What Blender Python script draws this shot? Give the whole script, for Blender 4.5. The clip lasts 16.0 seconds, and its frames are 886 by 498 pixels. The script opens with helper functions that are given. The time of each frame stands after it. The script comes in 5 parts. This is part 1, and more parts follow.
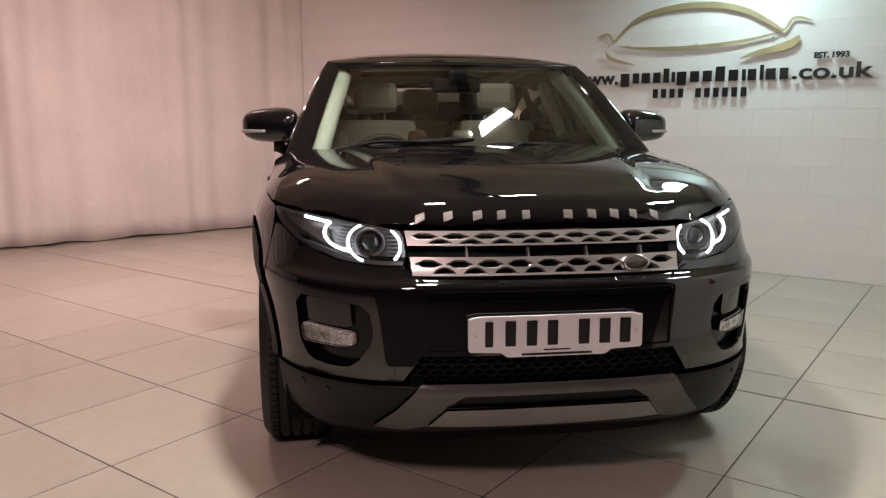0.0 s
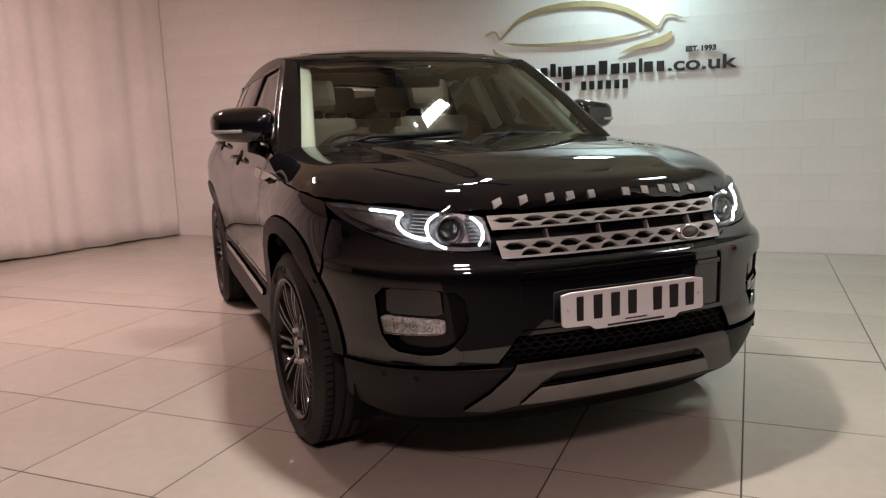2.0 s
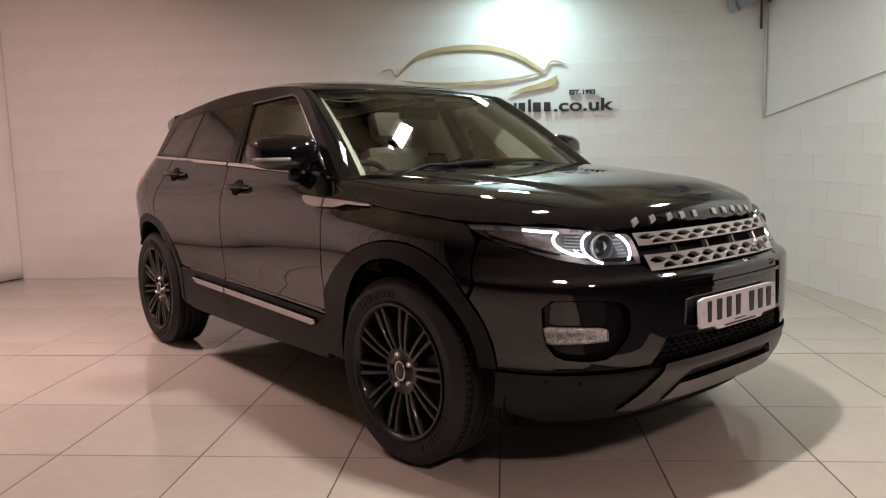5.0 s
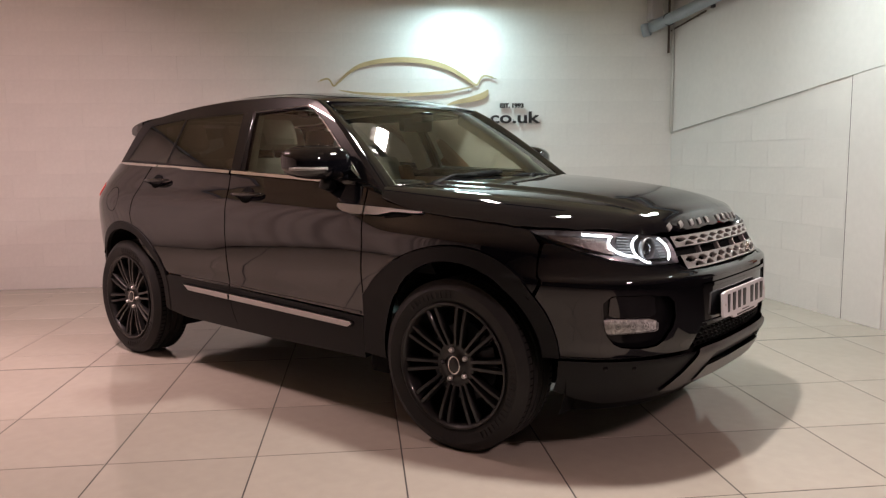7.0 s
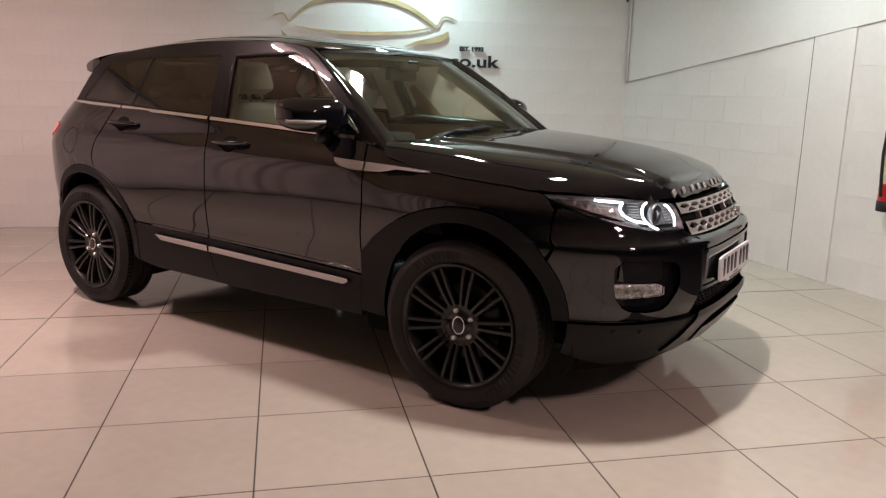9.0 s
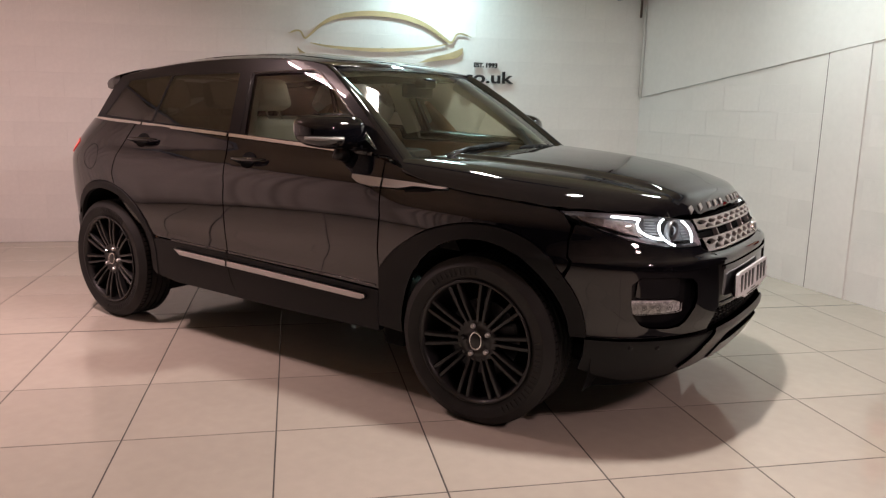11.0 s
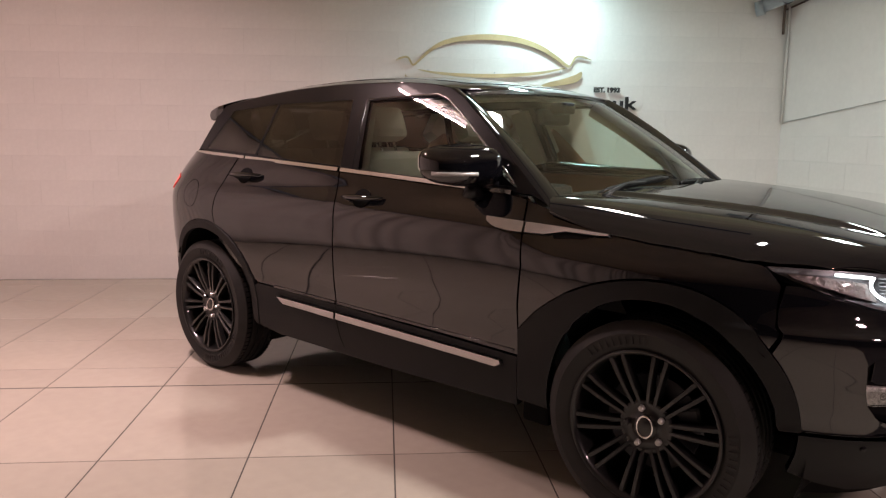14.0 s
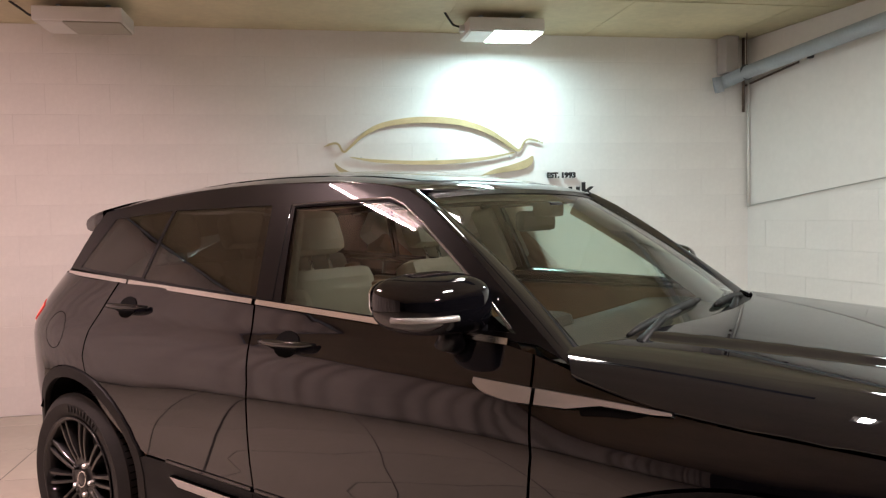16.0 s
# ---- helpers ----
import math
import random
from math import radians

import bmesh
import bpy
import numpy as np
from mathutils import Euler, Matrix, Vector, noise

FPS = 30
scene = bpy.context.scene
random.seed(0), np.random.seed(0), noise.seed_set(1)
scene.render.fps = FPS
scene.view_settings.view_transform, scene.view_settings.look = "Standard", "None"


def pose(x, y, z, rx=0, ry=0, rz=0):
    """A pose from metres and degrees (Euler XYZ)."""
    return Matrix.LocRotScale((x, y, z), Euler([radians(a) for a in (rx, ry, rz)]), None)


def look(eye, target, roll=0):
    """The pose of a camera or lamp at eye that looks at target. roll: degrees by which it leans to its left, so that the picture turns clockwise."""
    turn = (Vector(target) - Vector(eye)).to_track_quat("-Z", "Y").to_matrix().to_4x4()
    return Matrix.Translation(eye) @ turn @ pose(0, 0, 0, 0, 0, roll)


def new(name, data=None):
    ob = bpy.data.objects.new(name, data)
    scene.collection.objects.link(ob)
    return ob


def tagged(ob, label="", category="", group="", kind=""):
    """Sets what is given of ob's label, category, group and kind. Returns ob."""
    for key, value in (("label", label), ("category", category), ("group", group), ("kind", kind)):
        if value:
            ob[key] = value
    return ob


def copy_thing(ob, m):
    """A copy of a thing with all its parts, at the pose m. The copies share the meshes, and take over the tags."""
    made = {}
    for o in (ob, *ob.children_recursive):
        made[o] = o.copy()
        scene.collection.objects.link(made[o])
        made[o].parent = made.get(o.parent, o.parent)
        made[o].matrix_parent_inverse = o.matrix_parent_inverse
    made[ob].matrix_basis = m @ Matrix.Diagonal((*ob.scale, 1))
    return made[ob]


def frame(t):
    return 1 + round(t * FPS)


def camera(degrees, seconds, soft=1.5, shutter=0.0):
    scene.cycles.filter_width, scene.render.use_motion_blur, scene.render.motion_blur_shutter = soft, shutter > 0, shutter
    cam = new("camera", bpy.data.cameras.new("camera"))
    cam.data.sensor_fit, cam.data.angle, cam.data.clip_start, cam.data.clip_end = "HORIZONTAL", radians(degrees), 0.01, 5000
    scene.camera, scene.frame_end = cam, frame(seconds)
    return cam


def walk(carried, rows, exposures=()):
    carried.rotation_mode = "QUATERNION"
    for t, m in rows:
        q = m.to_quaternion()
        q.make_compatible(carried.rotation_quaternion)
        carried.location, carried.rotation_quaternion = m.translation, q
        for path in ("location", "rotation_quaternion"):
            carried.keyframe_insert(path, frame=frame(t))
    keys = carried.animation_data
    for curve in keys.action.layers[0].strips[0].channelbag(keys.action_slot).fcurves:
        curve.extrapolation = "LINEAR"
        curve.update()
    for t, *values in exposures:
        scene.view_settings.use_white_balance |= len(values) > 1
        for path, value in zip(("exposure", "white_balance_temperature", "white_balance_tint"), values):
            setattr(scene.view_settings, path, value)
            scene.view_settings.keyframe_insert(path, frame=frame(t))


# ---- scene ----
cam = camera(60.8, 16.0, soft=1.3)
PATH = [
    (0, (3.658, -2.559, 1.215), (2.499, -0.963, 0.886), 0.1),
    (0.5, (3.508, -2.611, 1.196), (2.411, -0.976, 0.846), 0.5),
    (1, (3.326, -2.734, 1.197), (2.372, -1.012, 0.844), -0.4),
    (1.5, (3.17, -2.91, 1.194), (2.328, -1.128, 0.854), -0.9),
    (2, (2.995, -2.979, 1.18), (2.248, -1.153, 0.852), -2.0),
    (2.5, (2.782, -3.016, 1.185), (2.149, -1.146, 0.864), -2.5),
    (3, (2.608, -3.149, 1.185), (2.085, -1.243, 0.882), -1.9),
    (3.5, (2.438, -3.279, 1.192), (2.003, -1.346, 0.915), -1.8),
    (4, (2.237, -3.316, 1.177), (1.891, -1.362, 0.922), -1.7),
    (4.5, (2.038, -3.354, 1.179), (1.784, -1.386, 0.927), -1.5),
    (7, (1.06, -3.671, 1.219), (1.271, -1.696, 0.979), -0.7),
    (7.5, (0.94, -3.648, 1.243), (1.23, -1.687, 0.974), 0.0),
    (8, (0.833, -3.57, 1.281), (1.165, -1.625, 0.951), 0.8),
    (8.5, (0.736, -3.572, 1.311), (1.152, -1.659, 0.901), 1.3),
    (11, (0.686, -3.587, 1.331), (1.072, -1.66, 0.957), 1.2),
    (11.5, (0.694, -3.579, 1.333), (1.015, -1.637, 0.98), 0.6),
    (12, (0.715, -3.554, 1.328), (0.962, -1.6, 0.983), 0.2),
    (12.5, (0.758, -3.499, 1.307), (0.942, -1.538, 0.963), 0.0),
    (13, (0.704, -3.35, 1.305), (0.85, -1.385, 0.961), -0.1),
    (13.5, (0.58, -3.179, 1.321), (0.719, -1.212, 0.989), 0.1),
    (14, (0.566, -2.972, 1.322), (0.718, -1.001, 1.021), 0.5),
    (14.5, (0.619, -2.725, 1.35), (0.787, -0.748, 1.104), 0.5),
    (15, (0.546, -2.487, 1.39), (0.734, -0.504, 1.21), 0.9),
    (15.5, (0.465, -2.27, 1.445), (0.703, -0.286, 1.348), -0.1),
    (16, (0.548, -2.035, 1.442), (0.891, -0.067, 1.346), -1.1),
]
walk(cam, [(t, look(eye, target, roll)) for t, eye, target, roll in PATH], exposures=((0.0, -0.06), (2.5, -0.04), (4.5, 0.03), (13.0, 0.05), (14.5, 0.26), (16.0, 0.38)))

# ---- world and light ----
world = bpy.data.worlds.new("world")
scene.world = world
world.use_nodes = True
world.node_tree.nodes["Background"].inputs[0].default_value = (0.9, 0.85, 0.8, 1)
world.node_tree.nodes["Background"].inputs[1].default_value = 0.02

CEILING = 2.87
SIGN_Y = 3.95


def area_lamp(name, m, sx, sy, watts, colour):
    lamp = bpy.data.lights.new(name, "AREA")
    lamp.shape, lamp.size, lamp.size_y, lamp.energy, lamp.color = "RECTANGLE", sx, sy, watts, colour
    ob = new(name, lamp)
    ob.matrix_world = m
    return ob


COOL = (0.80, 1.0, 0.99)
# the lit box over the sign
area_lamp("sign_lamp_light", pose(2.03, 3.42, 2.712, 0, 0, 0), 0.32, 0.28, 18, (0.64, 0.95, 1.0))
# lamps of the hall ceiling, outside the view; first three mirrored in glass and bonnet
WHITE = (1.0, 0.895, 0.855)
PINK = (1.0, 0.685, 0.68)
HALL = CEILING
HIGH = [("batten_lamp", 2.10, -0.70, 46, 0.22, 0.10, 70, WHITE), ("batten_lamp", 1.65, 1.08, 90, 0.52, 0.11, 14, WHITE), ("batten_lamp", -0.95, 0.70, 95, 0.62, 0.065, 90, PINK),
        # these two are added fill, for the front shadow and the side wall
        ("batten_lamp", 3.3, -3.7, 90, 0.54, 0.20, 78, PINK), ("batten_lamp", 3.75, 1.0, 90, 0.54, 0.20, 18, COOL)]
for nm_, hx, hy, turn_, wx, wy, watts_, tint_ in HIGH:
    # the lamp beside the curtain is tipped towards it
    aim = look((hx, hy, HALL - 0.14), (hx - 0.75, hy + 0.05, HALL - 1.9)) if hx < 0 else pose(hx, hy, HALL - 0.123, 0, 0, turn_)
    area_lamp(nm_ + "_light", aim, wx, wy, watts_, tint_)


# ---- materials ----
def mat(name, colour, rough=0.5, metal=0.0, vary=0.0, scale=4.0, bump=0.0, bump_scale=60.0, coat=0.0, fine=0.0, per_object=0.0, rough_vary=0.0, spec=0.5):
    m = bpy.data.materials.new(name)
    m.use_nodes = True
    nt = m.node_tree
    b = nt.nodes["Principled BSDF"]
    b.inputs["Base Color"].default_value = (*colour, 1)
    b.inputs["Roughness"].default_value = rough
    b.inputs["Metallic"].default_value = metal
    b.inputs["Coat Weight"].default_value = coat
    b.inputs["Coat Roughness"].default_value = 0.02
    b.inputs["Specular IOR Level"].default_value = spec
    co = nt.nodes.new("ShaderNodeTexCoord")

    def tex(s, detail=5.0):
        n = nt.nodes.new("ShaderNodeTexNoise")
        n.inputs["Scale"].default_value, n.inputs["Detail"].default_value = s, detail
        nt.links.new(co.outputs["Object"], n.inputs["Vector"])
        return n

    def scaled(src, lo, hi):
        r = nt.nodes.new("ShaderNodeMapRange")
        r.inputs["From Min"].default_value, r.inputs["From Max"].default_value = 0.3, 0.7
        r.inputs["To Min"].default_value, r.inputs["To Max"].default_value = lo, hi
        nt.links.new(src, r.inputs["Value"])
        return r.outputs[0]

    def mul(a, c):
        k = nt.nodes.new("ShaderNodeMath")
        k.operation = "MULTIPLY"
        nt.links.new(a, k.inputs[0])
        nt.links.new(c, k.inputs[1])
        return k.outputs[0]

    gain = None
    if vary:
        gain = scaled(tex(scale).outputs["Fac"], 1 - vary, 1 + vary)
    if fine:
        g2 = scaled(tex(scale * 14).outputs["Fac"], 1 - fine, 1 + fine)
        gain = mul(gain, g2) if gain else g2
    if per_object:
        oi = nt.nodes.new("ShaderNodeObjectInfo")
        r = nt.nodes.new("ShaderNodeMapRange")
        r.inputs["To Min"].default_value, r.inputs["To Max"].default_value = 1 - per_object, 1 + per_object
        nt.links.new(oi.outputs["Random"], r.inputs["Value"])
        gain = mul(gain, r.outputs[0]) if gain else r.outputs[0]
    if gain:
        v = nt.nodes.new("ShaderNodeVectorMath")
        v.operation = "SCALE"
        v.inputs[0].default_value = colour
        nt.links.new(gain, v.inputs["Scale"])
        nt.links.new(v.outputs[0], b.inputs["Base Color"])
    if rough_vary:
        nt.links.new(scaled(tex(scale * 2.3).outputs["Fac"], max(0, rough - rough_vary), rough + rough_vary), b.inputs["Roughness"])
    if bump:
        bn = nt.nodes.new("ShaderNodeBump")
        bn.inputs["Strength"].default_value, bn.inputs["Distance"].default_value = bump, 0.01
        nt.links.new(tex(bump_scale, 8.0).outputs["Fac"], bn.inputs["Height"])
        nt.links.new(bn.outputs[0], b.inputs["Normal"])
    return m


def glow(name, colour, strength):
    m = bpy.data.materials.new(name)
    m.use_nodes = True
    b = m.node_tree.nodes["Principled BSDF"]
    b.inputs["Base Color"].default_value = (0.8, 0.8, 0.8, 1)
    b.inputs["Emission Color"].default_value = (*colour, 1)
    b.inputs["Emission Strength"].default_value = strength
    return m


def clear(name, tint, rough=0.0, gloss=1.0, ior=1.5):
    """Thin glass: tinted see-through with a Fresnel gloss."""
    m = bpy.data.materials.new(name)
    m.use_nodes = True
    nt = m.node_tree
    nt.nodes.remove(nt.nodes["Principled BSDF"])
    out = nt.nodes["Material Output"]
    tr, gl, mix, fr = (nt.nodes.new("ShaderNode" + k) for k in ("BsdfTransparent", "BsdfGlossy", "MixShader", "Fresnel"))
    tr.inputs["Color"].default_value = (*tint, 1)
    gl.inputs["Roughness"].default_value = rough
    gl.inputs["Color"].default_value = (gloss, gloss, gloss, 1)
    fr.inputs["IOR"].default_value = ior
    nt.links.new(fr.outputs[0], mix.inputs[0])
    nt.links.new(tr.outputs[0], mix.inputs[1])
    nt.links.new(gl.outputs[0], mix.inputs[2])
    nt.links.new(mix.outputs[0], out.inputs[0])
    return m


M_TILE = mat("porcelain_tile", (0.463, 0.424, 0.360), 0.075, vary=0.05, scale=1.1, fine=0.03, per_object=0.035, rough_vary=0.035, bump=0.012, bump_scale=9)
M_GROUT = mat("dark_grout", (0.06, 0.055, 0.05), 0.8, vary=0.3, scale=9)
M_BLOCK = mat("painted_block", (0.78, 0.752, 0.725), 0.55, vary=0.035, scale=2.2, fine=0.02, per_object=0.012, bump=0.13, bump_scale=70)
M_JOINT = mat("painted_joint", (0.765, 0.738, 0.71), 0.6, vary=0.05, scale=3, bump=0.2, bump_scale=90)
M_PLASTER = mat("painted_plaster", (0.77, 0.742, 0.715), 0.5, vary=0.03, scale=1.4, fine=0.02, bump=0.12, bump_scale=40)
M_FABRIC = mat("curtain_fabric", (0.75, 0.69, 0.65), 0.85, vary=0.06, scale=1.6, fine=0.03, bump=0.15, bump_scale=220)
M_CEILING = mat("aged_ceiling_paint", (0.58, 0.515, 0.345), 0.7, vary=0.14, scale=1.3, fine=0.05, bump=0.2, bump_scale=30)
M_HALLTOP = mat("brown_ceiling_paint", (0.46, 0.385, 0.27), 0.7, vary=0.14, scale=1.3, fine=0.05, bump=0.2, bump_scale=30)
M_HALL = mat("unseen_dark_wall", (0.06, 0.052, 0.05), 0.7, vary=0.12, scale=0.7, fine=0.04)
M_PIPE = mat("grey_pipe_paint", (0.33, 0.37, 0.41), 0.42, vary=0.1, scale=5, fine=0.05)
M_BEAM = mat("dark_steel_paint", (0.05, 0.052, 0.058), 0.45, vary=0.15, scale=6, fine=0.1)
M_RUST = mat("rusty_steel", (0.11, 0.075, 0.06), 0.7, vary=0.35, scale=18, fine=0.2)
M_LAMPBOX = mat("white_enamel", (0.68, 0.66, 0.63), 0.4, vary=0.05, scale=6)
M_DIFFUSER = mat("opal_diffuser", (0.62, 0.60, 0.56), 0.4, vary=0.04, scale=8)
M_LED = glow("lit_led_panel", COOL, 14)
M_TUBE = glow("lit_lamp_panel", WHITE, 14)
M_FLOOD = glow("lit_pink_panel", PINK, 12)
M_BLACKSIGN = mat("black_acrylic", (0.012, 0.012, 0.013), 0.3, vary=0.2, scale=8)
M_GOLD = mat("brushed_gold", (0.50, 0.43, 0.25), 0.42, 0.6, vary=0.12, scale=7, fine=0.08)
M_RED = mat("red_enamel", (0.55, 0.02, 0.02), 0.3, vary=0.08, scale=9, coat=0.4)
M_RUBBER = mat("black_rubber", (0.018, 0.018, 0.018), 0.6, vary=0.2, scale=20)
M_LABEL = mat("cream_label", (0.72, 0.66, 0.45), 0.5, vary=0.05, scale=12)


# ---- mesh helpers ----
def finish(bm, name, material, parent=None, label="", smooth=False, m=None):
    me = bpy.data.meshes.new(name)
    bm.normal_update()
    bm.to_mesh(me)
    bm.free()
    if material:
        me.materials.append(material)
    if smooth:
        me.polygons.foreach_set("use_smooth", [True] * len(me.polygons))
    ob = new(name, me)
    if m is not None:
        ob.matrix_basis = m
    if parent is not None:
        ob.parent = parent
    if label:
        ob["label"] = label
    return ob


def part(name, bm, material, parent, label="", smooth=False):
    return finish(bm, name, material, parent, label, smooth)


def box_into(bm, lo, hi, bevel=0.0, m=None):
    c = [(a + b) / 2 for a, b in zip(lo, hi)]
    s = [max(1e-4, b - a) for a, b in zip(lo, hi)]
    r = bmesh.ops.create_cube(bm, size=1.0, matrix=Matrix.Translation(c) @ Matrix.Diagonal((*s, 1)))
    if bevel:
        ed = list({e for v in r["verts"] for e in v.link_edges})
        bev = bmesh.ops.bevel(bm, geom=ed, offset=min(bevel, min(s) * 0.45), segments=2, affect="EDGES", profile=0.6)
        vs = list({v for f in bev["faces"] for v in f.verts} | {v for v in r["verts"] if v.is_valid})
    else:
        vs = r["verts"]
    if m is not None:
        bmesh.ops.transform(bm, matrix=m, verts=[v for v in vs if v.is_valid])
    return bm


def box(lo, hi, bevel=0.0):
    return box_into(bmesh.new(), lo, hi, bevel)


def tube_into(bm, pts, r, seg=10, closed=False, flat=1.0, cap=True):
    """A round tube along points."""
    pts = [Vector(p) for p in pts]
    n = len(pts)
    rings = []
    up = Vector((0.13, 0.21, 0.97)).normalized()
    for i, p in enumerate(pts):
        a = pts[(i - 1) % n] if closed or i > 0 else p
        b = pts[(i + 1) % n] if closed or i < n - 1 else p
        d = (b - a).normalized()
        u = d.cross(up)
        if u.length < 0.05:
            u = d.cross(Vector((1, 0, 0)))
        u.normalize()
        v = d.cross(u).normalized()
        rr = r[i] if isinstance(r, (list, tuple)) else r
        rings.append([bm.verts.new(p + u * (rr * math.cos(t)) + v * (rr * flat * math.sin(t))) for t in [2 * math.pi * k / seg for k in range(seg)]])
    for i in range(n if closed else n - 1):
        A, B = rings[i], rings[(i + 1) % n]
        for k in range(seg):
            bm.faces.new((A[k], A[(k + 1) % seg], B[(k + 1) % seg], B[k]))
    if not closed and cap:
        bm.faces.new(rings[0][::-1])
        bm.faces.new(rings[-1])
    return bm


def lathe_into(bm, profile, seg=48, axis="z", m=None):
    """Turns (radius, height) round the axis."""
    rings = []
    made = []
    for r, h in profile:
        ring = []
        for k in range(seg):
            t = 2 * math.pi * k / seg
            p = (r * math.cos(t), r * math.sin(t), h)
            if axis == "x":
                p = (h, r * math.cos(t), r * math.sin(t))
            elif axis == "y":
                p = (r * math.cos(t), h, r * math.sin(t))
            ring.append(bm.verts.new(p))
        rings.append(ring)
        made += ring
    for A, B in zip(rings, rings[1:]):
        for k in range(seg):
            bm.faces.new((A[k], A[(k + 1) % seg], B[(k + 1) % seg], B[k]))
    if m is not None:
        bmesh.ops.transform(bm, matrix=m, verts=made)
    return bm


def plate_into(bm, pts2, place, depth):
    """A flat plate from a 2D outline: place(u, v, w) gives the 3D point, w is the depth."""
    A = [bm.verts.new(place(u, v, 0)) for u, v in pts2]
    B = [bm.verts.new(place(u, v, depth)) for u, v in pts2]
    n = len(pts2)
    f1 = bm.faces.new(A)
    f2 = bm.faces.new(B[::-1])
    for i in range(n):
        bm.faces.new((A[i], B[i], B[(i + 1) % n], A[(i + 1) % n]))
    bmesh.ops.triangulate(bm, faces=[f1, f2])
    return bm


def fix_normals(bm):
    bmesh.ops.recalc_face_normals(bm, faces=bm.faces[:])
    return bm

# ---- the room ----
RIGHT_TOP = Vector((4.27, 3.95, 0))
RIGHT_DIR = Vector((0.12, -1.0, 0)).normalized()
RIGHT_N = Vector((-RIGHT_DIR.y, RIGHT_DIR.x, 0)) * -1
if RIGHT_N.x > 0:
    RIGHT_N = -RIGHT_N
LEFT_TOP = Vector((-3.15, 3.95, 0))
LEFT_DIR = Vector((-0.28, -1.0, 0)).normalized()


def right_place(d, z, off=0.0):
    """A point d metres along the side wall from the corner, off metres proud of it."""
    p = RIGHT_TOP + RIGHT_DIR * d + RIGHT_N * off
    return Vector((p.x, p.y, z))


floor = tagged(finish(box((-7, -9, -0.20), (9, 4.1, -0.0012)), "floor", M_GROUT), "glossy cream porcelain tile floor with dark grout lines", "floor", kind="structure")
ceiling = tagged(finish(box((-7, 1.5, CEILING), (9, 4.4, CEILING + 0.15)), "ceiling", M_CEILING), "yellowed cream painted ceiling with board joints", "ceiling", kind="structure")
tagged(finish(box((-7, -9, CEILING + 0.002), (9, 1.498, CEILING + 0.15)), "ceiling_hall", M_HALLTOP), "dull brown painted ceiling of the showroom hall", "ceiling", kind="structure")
bm = bmesh.new()
for k in range(-4, 6):
    box_into(bm, (k * 1.22 + 0.35, 1.95, CEILING - 0.004), (k * 1.22 + 0.362, 4.0, CEILING - 0.001))
for k in range(0, 1):
    box_into(bm, (-6.9, 2.9 + k * 2.44, CEILING - 0.006), (8.9, 2.912 + k * 2.44, CEILING - 0.003))
part("joint_strip", bm, M_CEILING, ceiling, "thin board joint strips")

wall_sign = tagged(finish(box((-3.6, SIGN_Y + 0.0006, 0), (4.6, SIGN_Y + 0.2, CEILING)), "wall_sign", M_JOINT), "cream painted blockwork wall behind the car", "wall", kind="structure")
bm = bmesh.new()
A = [right_place(-0.1, 0, -0.0016), right_place(4.3, 0, -0.0016), right_place(4.3, 0, -0.2), right_place(-0.1, 0, -0.2)]
vs = [bm.verts.new(p) for p in A] + [bm.verts.new((p.x, p.y, HALL)) for p in A]
for q in ((0, 1, 5, 4), (1, 2, 6, 5), (2, 3, 7, 6), (3, 0, 4, 7), (0, 3, 2, 1), (4, 5, 6, 7)):
    bm.faces.new([vs[i] for i in q])
wall_side = tagged(finish(fix_normals(bm), "wall_side", M_JOINT), "white painted blockwork side wall with smooth upper boarding", "wall", kind="structure")
# unseen dark floor, added so that the bumper mirrors no bright tiles
bm = bmesh.new()
for lo, hi in (((2.401, -8.39, -0.0011), (8.9, -1.801, 0.0)), ((4.201, -1.799, -0.0011), (8.9, -0.601, 0.0))):
    box_into(bm, lo, hi)
tagged(finish(bm, "floor_hall", mat("unseen_dark_floor", (0.04, 0.035, 0.032), 0.95, vary=0.2, scale=3, fine=0.3, bump=0.4, bump_scale=300)), "dark floor sheet added out of view to dim the bumper's reflections", "floor", kind="structure")
# unseen walls added to close the hall round the camera, dark to dim reflections
for nm, lo, hi in (("wall_hall_back", (-7, -9.1, 0), (9, -8.9, HALL)), ("wall_hall_left", (-7.1, -9, 0), (-6.9, 3.95, HALL)), ("wall_hall_right", (8.9, -9, 0), (9.1, 3.95, HALL)),
                   ("wall_hall_corner", (4.9, 3.75, 0), (9, 3.95, HALL)), ("wall_hall_far", (-7, 3.97, 0), (-3.6, 4.15, HALL))):
    tagged(finish(box(lo, hi), nm, M_HALL), "plain dark brown wall added out of view to dim reflections", "wall", kind="structure")

